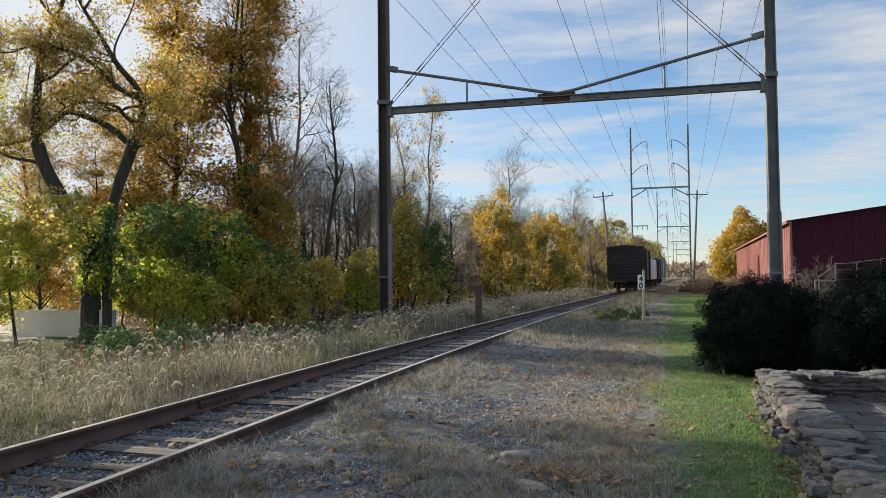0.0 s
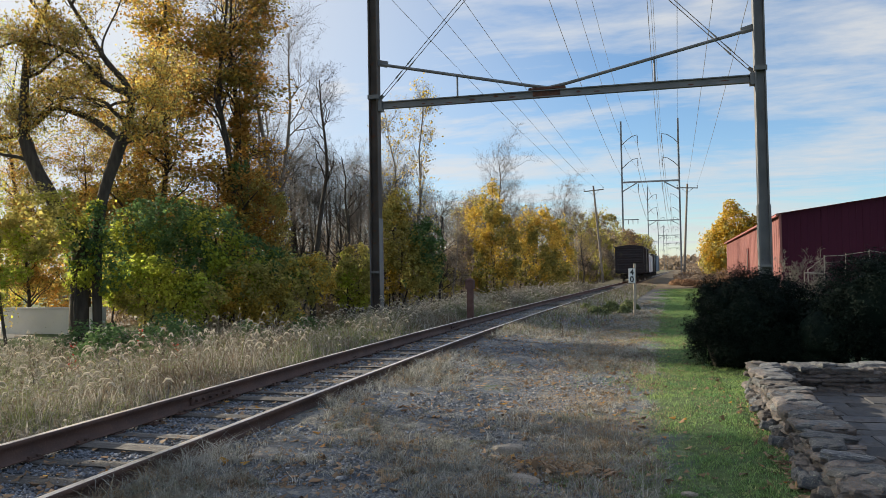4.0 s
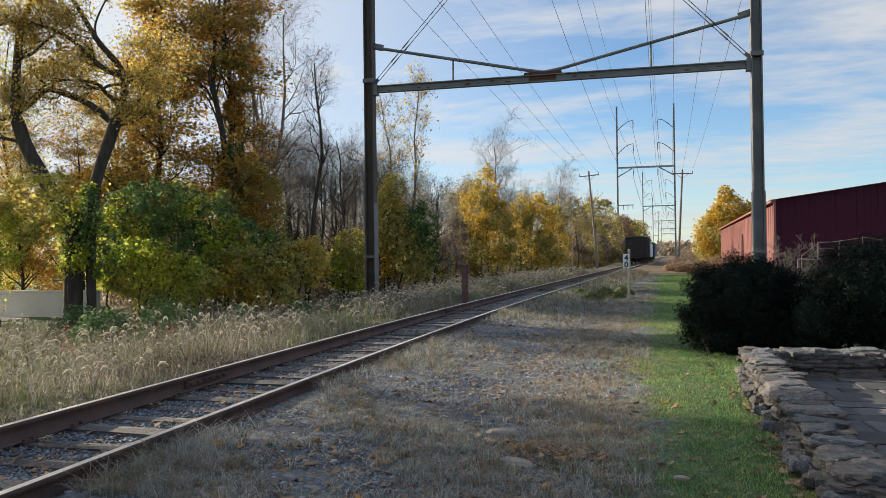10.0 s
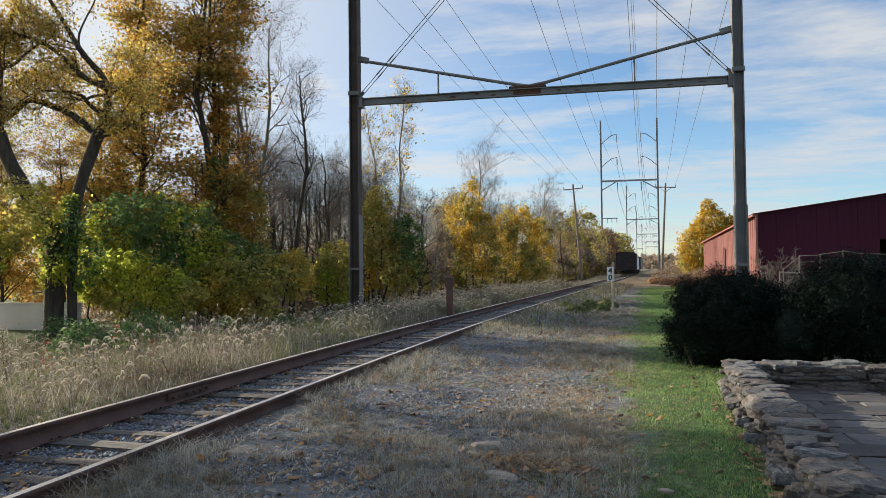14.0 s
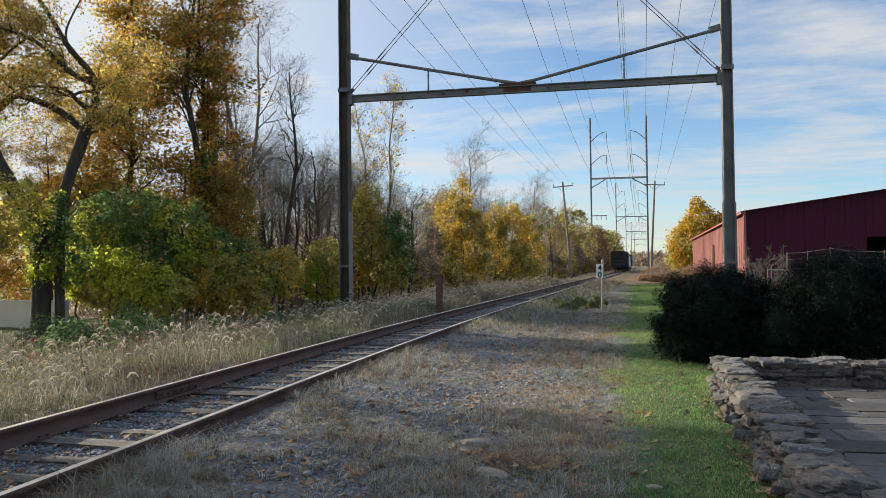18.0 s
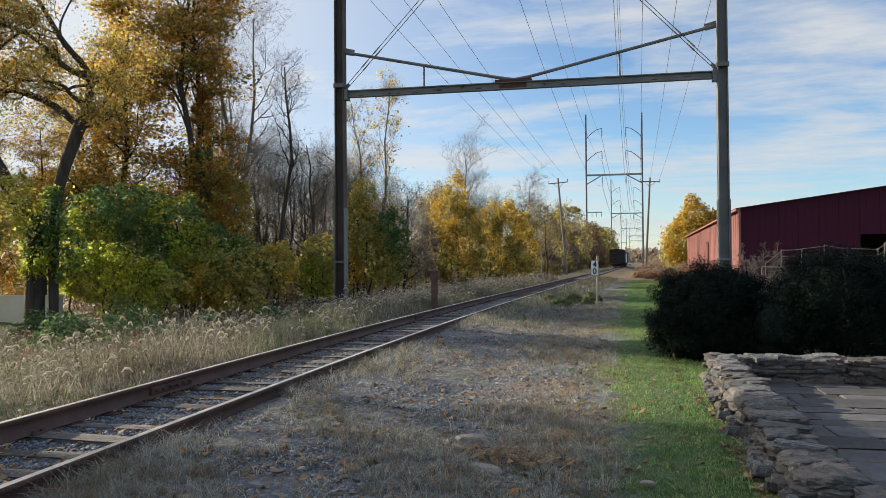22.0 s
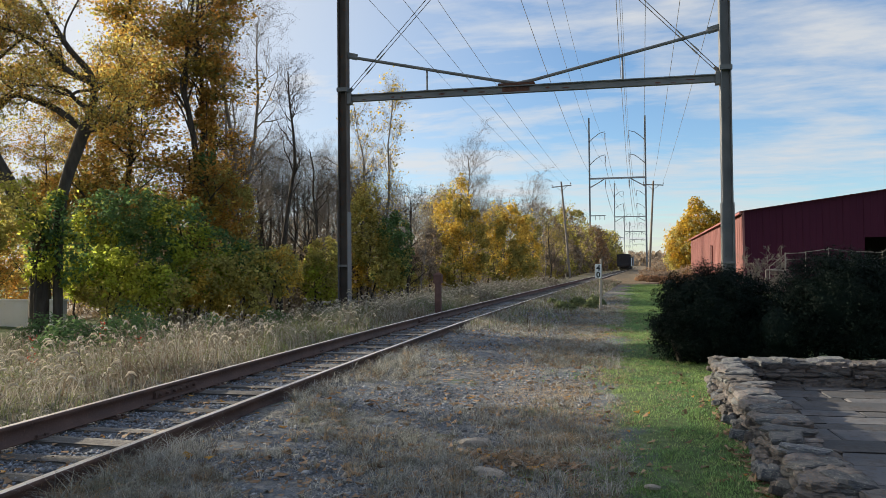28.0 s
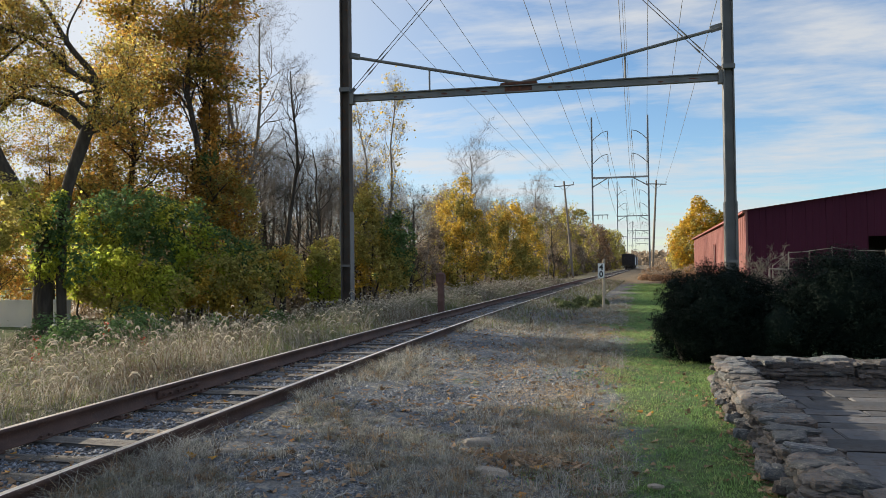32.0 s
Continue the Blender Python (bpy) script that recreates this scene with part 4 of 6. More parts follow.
def make_boxcar(ln, body_mat, label, hgt=4.05, stripes=None):
    """A boxcar whose near end is at y 0, reaching to y = ln; z 0 is the rail's top."""
    car = thing("boxcar", pose(0, 0, 0), label, "railway car", "cars of the train")
    half = 1.52
    bm = bmesh.new()
    box(bm, (half * 2, ln, hgt - 1.15), (0, ln / 2, 1.0 + (hgt - 1.15) / 2), bevel=0.02)
    body = part("body", bm, body_mat, car)
    bm = bmesh.new()
    prof = [(-half - 0.06, hgt - 0.2), (-half * 0.5, hgt - 0.06), (0, hgt), (half * 0.5, hgt - 0.06), (half + 0.06, hgt - 0.2), (half + 0.06, hgt - 0.27), (-half - 0.06, hgt - 0.27)]
    f0 = [bm.verts.new((x, -0.12, z)) for x, z in prof]
    f1 = [bm.verts.new((x, ln + 0.12, z)) for x, z in prof]
    bm.faces.new(f0); bm.faces.new(f1)
    for i in range(len(prof)):
        bm.faces.new((f0[i], f0[(i + 1) % len(prof)], f1[(i + 1) % len(prof)], f1[i]))
    part("roof", bm, M["boxcar"], car, "low-pitched dark roof")
    for e, yy in ((-1, 0.0), (1, ln)):
        for i in range(9):   # pressed ribs on the end wall
            bm = bmesh.new()
            rod(bm, (-1.35, yy, 1.35 + i * 0.27), (1.35, yy, 1.35 + i * 0.27), 0.055, sides=8)
            part("end_rib", bm, body_mat, body)
        bm = bmesh.new()
        box(bm, (0.30, 0.7, 0.28), (0, yy + e * 0.35, 0.88), bevel=0.02)
        box(bm, (0.34, 0.20, 0.34), (0, yy + e * 0.72, 0.88), bevel=0.05)
        part("coupler", bm, M["wheel"], car)
        bm = bmesh.new()
        for i in range(8):
            rod(bm, (e * 1.05, yy + e * 0.09, 1.2 + i * 0.36), (e * 1.45, yy + e * 0.09, 1.2 + i * 0.36), 0.012, sides=5)
        part("ladder", bm, M["boxcar"], car)
        bm = bmesh.new()
        rod(bm, (-0.9, yy + e * 0.14, 3.0), (-0.9, yy + e * 0.19, 3.0), 0.22, sides=16)
        part("brake_wheel", bm, M["wheel"], car)
    for s in (-1, 1):
        bm = bmesh.new()
        box(bm, (0.06, 2.6, hgt - 1.5), (s * (half + 0.03), ln / 2, 1.05 + (hgt - 1.5) / 2), bevel=0.01)
        d = part("sliding_door", bm, stripes or body_mat, body)
        for i in range(12):
            bm = bmesh.new()
            yy = ln * (i + 0.5) / 12
            if abs(yy - ln / 2) > 1.5:
                box(bm, (0.05, 0.08, hgt - 1.35), (s * (half + 0.02), yy, 1.02 + (hgt - 1.35) / 2))
                part("side_post", bm, stripes or body_mat, body)
            else:
                bm.free()
    bm = bmesh.new()
    box(bm, (0.5, ln - 1, 0.3), (0, ln / 2, 0.9)); box(bm, (2.7, ln, 0.12), (0, ln / 2, 1.0))
    part("underframe", bm, M["boxcar"], car)
    make_bogie(car, 1.7)
    make_bogie(car, ln - 1.7)
    return car


CARS = []


def make_train():
    CARS.append((0.0, make_boxcar(12.4, M["boxcar"], "black wooden-sided boxcar at the rear of the train")))
    CARS.append((13.6, make_boxcar(12.4, M["car_white"], "white-panelled freight car coupled in the train", 3.45)))
    CARS.append((27.2, make_boxcar(12.4, M["boxcar"], "dark freight car coupled in the train", 3.7)))
    CARS.append((40.8, make_boxcar(16.0, M["car_blue"], "pale blue-grey car near the head of the train", 3.8)))


TRAIN = [(0, 67.2), (3, 80.5), (6, 95), (9, 108.5), (12, 121), (14, 130), (17, 144), (19, 153), (21, 161.5), (23, 169.5), (25, 177), (28, 188), (30, 195), (32, 202)]


def motions():
    for off, car in CARS:
        rows = []
        for t, y in TRAIN:
            y += off
            x = float(smooth_centre(y))
            turn = -math.degrees(math.atan2(float(smooth_centre(y + 12)) - x, 12))
            rows.append((t, pose(x, y, RAIL_TOP, 0, 0, turn)))
        walk(car, rows)


make_train()

# ---- trees and thickets ----
def leaf_shell(g, blobs, n, size, gaps=0.0, inner=0.38):
    """Leaves over a lumpy mass made of ellipsoids (x, y, z, rx, ry, rz), with some within."""
    blobs = np.array(blobs, float)
    area = blobs[:, 3] * blobs[:, 5] + blobs[:, 4] * blobs[:, 5]
    pick = g.choice(len(blobs), n, p=area / area.sum())
    d = g.normal(size=(n, 3)); d /= np.linalg.norm(d, axis=1, keepdims=True)
    lump = 1 + 0.13 * np.sin(d[:, 0] * 7 + pick) * np.sin(d[:, 2] * 6 + pick * 2) + 0.10 * np.sin(d[:, 1] * 13 + d[:, 2] * 9) + 0.07 * np.sin(d[:, 0] * 23 + d[:, 2] * 19 + pick)
    r = lump * (1 - inner * g.random(n) ** 2.0) + 0.05 * g.normal(size=n)
    p = blobs[pick, :3] + d * r[:, None] * blobs[pick, 3:]
    ok = np.ones(n, bool)
    for b in blobs:
        ok &= (((p - b[:3]) / b[3:]) ** 2).sum(1) > 0.30
    ok &= p[:, 2] > 0.02
    k = 0.30 / max(0.3, float(blobs[:, 3:].mean()))   # hollows between the clumps
    hollow = np.sin(p[:, 0] * 14 * k + p[:, 2] * 5 * k) * np.sin(p[:, 1] * 13 * k + 1) + np.sin(p[:, 2] * 17 * k + p[:, 0] * 4 * k + 2) * 0.7
    if gaps:
        ok &= hollow + 0.45 * g.normal(size=n) > -1.0 + gaps
    return p[ok], d[ok]


def leaf_clumps(g, blobs, n, tight=1.0):
    """Leaves in many small hanging clumps over a lumpy mass, with thinner growth within."""
    blobs = np.array(blobs, float)
    area = blobs[:, 3] * blobs[:, 5] + blobs[:, 4] * blobs[:, 5]
    m = max(30, n // 75)
    pick = g.choice(len(blobs), m * 3, p=area / area.sum())
    d = g.normal(size=(m * 3, 3)); d /= np.linalg.norm(d, axis=1, keepdims=True)
    c = blobs[pick, :3] + d * blobs[pick, 3:] * g.uniform(0.72, 1.04, (m * 3, 1))
    ok = c[:, 2] > 0.1
    for b in blobs:
        ok &= (((c - b[:3]) / b[3:]) ** 2).sum(1) > 0.45
    c, d, pick = c[ok][:m], d[ok][:m], pick[ok][:m]
    r = tight * g.uniform(0.12, 0.34, len(c)) * np.clip(blobs[pick, 3:].mean(1) / 1.1, 0.6, 1.8)
    k = g.choice(len(c), int(n * 0.9), p=r ** 2 / (r ** 2).sum())
    e = g.normal(size=(len(k), 3)); e /= np.linalg.norm(e, axis=1, keepdims=True)
    rr = (0.55 + 0.45 * g.random(len(k)) ** 0.5)[:, None] * (1 + 0.12 * g.normal(size=(len(k), 1)))
    p = c[k] + e * rr * r[k, None] * np.array([1.0, 1.0, 0.85])
    p[:, 2] -= np.where(g.random(len(k)) < 0.12, g.random(len(k)) * 1.4 * r[k], 0)   # trailing ends
    j = g.choice(len(blobs), n - len(k), p=area / area.sum())
    q = blobs[j, :3] + g.normal(size=(len(j), 3)) * blobs[j, 3:] * 0.36
    p = np.concatenate([p, q]); dd = np.concatenate([0.5 * d[k] + 0.5 * e, q * 0])
    ok = p[:, 2] > 0.02
    return p[ok], dd[ok]


def bush(name, at, blobs, n, size, material, label, category="bush", seed=1, stems=6, group="", core=None, facing=0.8, second=None, share=0.3):
    g = np.random.default_rng(seed)
    b = thing(name, at, label, category, group)
    if material == M["leaf_yew"]:
        p, d = leaf_clumps(g, blobs, n, 0.55)
        facing = 1.1
    elif category == "thicket":   # a close cover of leaves, with looser clumps standing out of it
        size *= 1.12
        far = at.translation.y > 42   # further off the clumps stand apart
        p, d = leaf_shell(g, blobs, n // 3 if far else int(n * 0.55), size, 0.35, 0.2)
        q, e = leaf_clumps(g, blobs, n if far else int(n * 0.6), 0.8)
        p, d = np.concatenate([p, q]), np.concatenate([d, e])
        facing = 0.6
    else:
        p, d = leaf_shell(g, blobs, n, size)
    v, f = sprays(p, size, g, facing=d * facing + np.array([0, 0, 0.35]), aspect=0.35 if material == M["leaf_yew"] else 0.7)
    slots = None
    if second:   # a second leaf colour in patches, mostly low; lime among green paints sunlit leaves
        h = p[:, 2] / max(q[2] + q[5] for q in blobs)
        where = np.sin(p[:, 0] * 2.1 + p[:, 2] * 1.3) + np.sin(p[:, 0] * 4.7 - p[:, 2] * 3.1 + 1) * 0.7 + g.normal(size=len(p)) * 0.6 - 2.2 * (h - 0.5)
        slots = (where > np.quantile(where, 1 - share)).astype(int)
    child("foliage", mesh_np("foliage", v, f, [material, second] if second else material, slots), b)
    paths = []
    for i in range(stems):
        bl = blobs[i % len(blobs)]
        top = np.array(bl[:3]) + g.normal(size=3) * np.array(bl[3:]) * 0.4
        foot = np.array([bl[0] * 0.7 + g.normal() * 0.2, bl[1] * 0.7 + g.normal() * 0.2, -0.1])
        mid = (foot + top) / 2 + g.normal(size=3) * 0.15
        v, f = tubes([np.array([(*foot, 0.05), (*mid, 0.035), (*top, 0.012)])], 5)
        child("stem", mesh_np("stem", v, f, M["bark"]), b)
    if core:   # a solid dark core: paints the shade between the leaves and stops light
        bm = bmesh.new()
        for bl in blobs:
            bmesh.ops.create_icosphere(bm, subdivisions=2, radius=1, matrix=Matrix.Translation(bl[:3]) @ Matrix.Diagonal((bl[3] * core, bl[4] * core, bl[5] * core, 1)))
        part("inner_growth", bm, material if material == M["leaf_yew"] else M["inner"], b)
    return b


def make_yews():
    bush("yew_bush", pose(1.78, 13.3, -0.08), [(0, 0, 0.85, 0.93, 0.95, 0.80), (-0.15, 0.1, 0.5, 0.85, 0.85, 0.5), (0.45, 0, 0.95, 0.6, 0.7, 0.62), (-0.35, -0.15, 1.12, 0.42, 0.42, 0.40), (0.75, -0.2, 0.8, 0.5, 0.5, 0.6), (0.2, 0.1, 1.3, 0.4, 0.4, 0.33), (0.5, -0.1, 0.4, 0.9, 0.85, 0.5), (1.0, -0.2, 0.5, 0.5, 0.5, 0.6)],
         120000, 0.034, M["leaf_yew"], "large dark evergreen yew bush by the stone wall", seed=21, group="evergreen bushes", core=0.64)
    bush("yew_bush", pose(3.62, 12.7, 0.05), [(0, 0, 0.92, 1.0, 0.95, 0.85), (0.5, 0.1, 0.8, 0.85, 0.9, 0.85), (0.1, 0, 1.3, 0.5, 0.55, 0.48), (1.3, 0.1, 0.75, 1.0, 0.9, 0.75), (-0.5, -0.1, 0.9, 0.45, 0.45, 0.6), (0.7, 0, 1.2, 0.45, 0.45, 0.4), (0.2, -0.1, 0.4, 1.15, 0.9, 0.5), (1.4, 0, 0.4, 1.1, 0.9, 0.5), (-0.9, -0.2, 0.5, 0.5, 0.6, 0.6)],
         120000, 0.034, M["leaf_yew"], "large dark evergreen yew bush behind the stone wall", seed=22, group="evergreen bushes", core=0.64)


def make_tree(name, at, seed, h, reach, label, leaf_mats=(), leaves=0, leaf_size=0.12, wood="bark_grey", group="trees along the track", first=0.25, r=0.16, lift=0.45, spread=0.8,
              counts=(16, 5, 5, 4), scatter=0.18, clump=0.0, category="tree"):
    """A tree: trunk, main boughs, fine twigs and, where it still has them, leaves along its twigs."""
    g = np.random.default_rng(seed)
    t = thing(name, at, label, category, group)
    k = 9
    z = np.linspace(-0.4, h * 0.93, k)
    P0 = np.stack([np.cumsum(g.normal(size=k) * 0.013 * h), np.cumsum(g.normal(size=k) * 0.013 * h), z], 1)[None]
    P0[:, :, :2] -= P0[:, :1, :2]
    R0 = (r * np.linspace(1, 0.16, k))[None]
    P1, R1 = offshoots(g, P0, R0, counts[0], first, 0.98, reach, spread, lift, 6, 0.20, 0.5)
    P2, R2 = offshoots(g, P1, R1, counts[1], 0.2, 1.0, reach * 0.5, 0.75, lift * 0.6, 5, 0.22, 0.6, 0.007)
    P3, R3 = offshoots(g, P2, R2, counts[2], 0.2, 1.0, reach * 0.28, 0.75, lift * 0.4, 4, 0.22, 0.55, 0.0042)
    P4, R4 = offshoots(g, P3, R3, counts[3], 0.2, 1.0, reach * 0.16, 0.7, lift * 0.3, 3, 0.2, 0.65, 0.0032, 0.4)
    v, f = strands(P0, R0, 9)
    child("trunk", mesh_np("trunk", v, f, M[wood], smooth=True), t)
    for i in range(0, len(P1)):
        v, f = strands(P1[i:i + 1], R1[i:i + 1], 6)
        child("bough", mesh_np("bough", v, f, M[wood], smooth=True), t)
    v, f = strands(P2, R2, 4)
    n0 = len(v)
    for P, R in ((P3, R3), (P4, R4)):
        a, c = strands(P, R, 3)
        v, f, n0 = np.concatenate([v, a]), np.concatenate([f, c + n0]), n0 + len(a)
    tagged(child("twig_growth", mesh_np("twig_growth", v, f, M[wood]), t), "fine bare twigs", kind="stuff")
    if leaves:
        tips = np.concatenate([P4.reshape(-1, 3), P3[:, 1:].reshape(-1, 3)])
        for nm, share in leaf_mats:
            n = int(leaves * share)
            if clump:   # flat sprays of leaves at the ends of the branches
                hub = P2[:, -1] if nm == leaf_mats[0][0] else P2[:, 2]
                hub = hub[g.random(len(hub)) < 0.4 + share]
                k = g.integers(0, len(hub), n)
                wide = clump * g.uniform(0.6, 1.3, len(hub))
                p = hub[k] + g.normal(size=(n, 3)) * np.array([0.55, 0.55, 0.26]) * wide[k, None]
                v, f = sprays(p[p[:, 2] > 0.4], leaf_size, g, facing=np.tile([0, 0, 0.9], (int((p[:, 2] > 0.4).sum()), 1)), aspect=0.75)
            else:
                p = tips[g.integers(0, len(tips), n)] + g.normal(size=(n, 3)) * scatter
                v, f = sprays(p[p[:, 2] > 0.4], leaf_size, g)
            child("crown", mesh_np("crown", v, f, M[nm]), t)
    return t


def make_big_tree():
    """The large leaning tree by the thicket: two main stems, with long bowed limbs."""
    g = np.random.default_rng(31)
    t = thing("large_tree", pose(-16.1, 19.6, -0.45, 0, 0, 14.7), "large leaning tree with dark stems and thin yellow leaves", "tree")
    limbs = [
        ([(-0.18, -0.3), (-0.17, 0.8), (-0.13, 2.17), (-0.10, 2.85), (-0.27, 3.28), (-0.61, 3.72), (-0.87, 4.32), (-1.22, 4.93), (-1.56, 5.54), (-1.79, 6.32)], 0.29, 0.19),
        ([(-1.79, 6.30), (-1.86, 7.02), (-1.80, 7.89), (-1.75, 8.76), (-1.58, 9.45), (-1.24, 10.15), (-0.99, 10.85), (-0.78, 11.73), (-0.68, 12.96)], 0.19, 0.05),
        ([(0.40, -0.3), (0.38, 1.31), (0.37, 2.16), (0.38, 3.19), (0.48, 4.22), (0.67, 4.91), (0.89, 5.51), (1.04, 5.97), (1.16, 6.28)], 0.13, 0.19),
        ([(1.14, 6.2), (1.35, 6.77), (1.44, 7.24), (1.44, 7.67), (1.18, 8.11), (0.83, 8.46), (0.49, 8.94), (0.23, 9.43), (-0.03, 9.87), (-0.38, 10.40), (-0.68, 11.02), (-0.90, 11.90)], 0.17, 0.05),
        ([(1.44, 7.57), (1.01, 7.76), (0.66, 8.03), (0.23, 8.47), (-0.20, 8.83), (-0.81, 9.06), (-1.36, 9.21)], 0.12, 0.05),
        ([(1.06, 6.22), (0.58, 6.67), (0.06, 6.99), (-0.54, 7.21), (-0.97, 7.35), (-1.40, 7.19), (-1.83, 6.84), (-2.26, 6.54), (-2.86, 6.37), (-3.54, 6.34)], 0.15, 0.05),
        ([(1.37, 6.86), (1.13, 6.91), (0.87, 7.16), (0.66, 7.42), (0.15, 7.55), (-0.80, 7.60), (-1.32, 7.36), (-1.79, 6.95)], 0.10, 0.025),
        ([(0.87, 7.17), (1.13, 7.28), (1.44, 7.38)], 0.06, 0.05),
        ([(1.44, 7.46), (1.82, 7.70), (2.13, 8.07), (2.33, 8.39), (2.47, 8.88)], 0.06, 0.03),
        ([(1.20, 6.25), (1.61, 6.66), (2.04, 7.23), (2.40, 7.66)], 0.04, 0.02),
        ([(1.20, 6.11), (1.82, 6.24), (2.21, 6.48), (2.61, 6.88)], 0.05, 0.02),
        ([(-1.75, 8.15), (-1.32, 8.32), (-0.93, 8.69), (-0.55, 8.95), (-0.12, 9.12)], 0.07, 0.03),
        ([(-1.50, 9.31), (-2.10, 9.28), (-2.62, 9.08), (-3.39, 9.13)], 0.07, 0.03),
        ([(-1.55, 5.59), (-1.91, 5.75), (-2.42, 5.81), (-2.94, 6.03), (-3.71, 6.52)], 0.08, 0.03),
        ([(0.66, 8.55), (0.49, 9.17), (0.75, 9.78), (1.00, 10.30), (1.12, 11.00)], 0.05, 0.02),
        ([(-1.24, 10.15), (-1.68, 10.59), (-2.03, 11.21), (-2.38, 11.92)], 0.07, 0.03),
        ([(-0.38, 10.40), (0.05, 11.01), (0.57, 11.54)], 0.06, 0.02)]
    tips, V, F, n0 = [], [], [], 0
    for i, (pts, r0, r1) in enumerate(limbs):
        n = len(pts)
        wob = np.cumsum(g.normal(size=n) * 0.12) if 3 < i else np.full(n, 0.0)
        rows = np.array([(x, w, z, (1.0 if i in (0, 2) else 0.78) * (r0 + (r1 - r0) * j / (n - 1))) for j, ((x, z), w) in enumerate(zip(pts, wob))])
        k = np.linspace(0, n - 1, n * 3)
        rows = np.stack([np.interp(k, np.arange(n), rows[:, j]) for j in range(4)], 1)
        for _ in range(2):
            rows[1:-1] = (rows[:-2] + 2 * rows[1:-1] + rows[2:]) / 4
        P, R = rows[None, :, :3], rows[None, :, 3]
        v, f = strands(P, R, 10 if i < 3 else 7)
        child("trunk" if i in (0, 2) else "limb", mesh_np("limb", v, f, M["bark"], smooth=True), t)
        if i not in (0, 2, 7):
            P1, R1 = offshoots(g, P, R, 5 if len(pts) < 6 else 11, 0.25, 1.0, 1.3, 0.9, 0.25, 5, 0.25, 0.4, 0.014)
            P2, R2 = offshoots(g, P1, R1, 5, 0.2, 1.0, 0.9, 0.8, 0.1, 4, 0.25, 0.6, 0.008)
            P3, R3 = offshoots(g, P2, R2, 5, 0.2, 1.0, 0.5, 0.8, 0.0, 3, 0.25, 0.7, 0.006)
            for PP, RR in ((P1, R1), (P2, R2), (P3, R3)):
                v, f = strands(PP, RR, 3)
                V.append(v); F.append(f + n0); n0 += len(v)
            tips.append(P3.reshape(-1, 3)); tips.append(P2.reshape(-1, 3))
    tagged(child("twig_growth", mesh_np("twig_growth", np.concatenate(V), np.concatenate(F), M["bark"]), t), "fine dark twigs", kind="stuff")
    tips = np.concatenate(tips)
    for nm, n in (("leaf_gold", 9000), ("leaf_olive", 17000), ("leaf_orange", 11000)):
        p = tips[g.integers(0, len(tips), n)] + g.normal(size=(n, 3)) * 0.12
        v, f = sprays(p, 0.075, g)
        child("crown", mesh_np("crown", v, f, M[nm]), t)


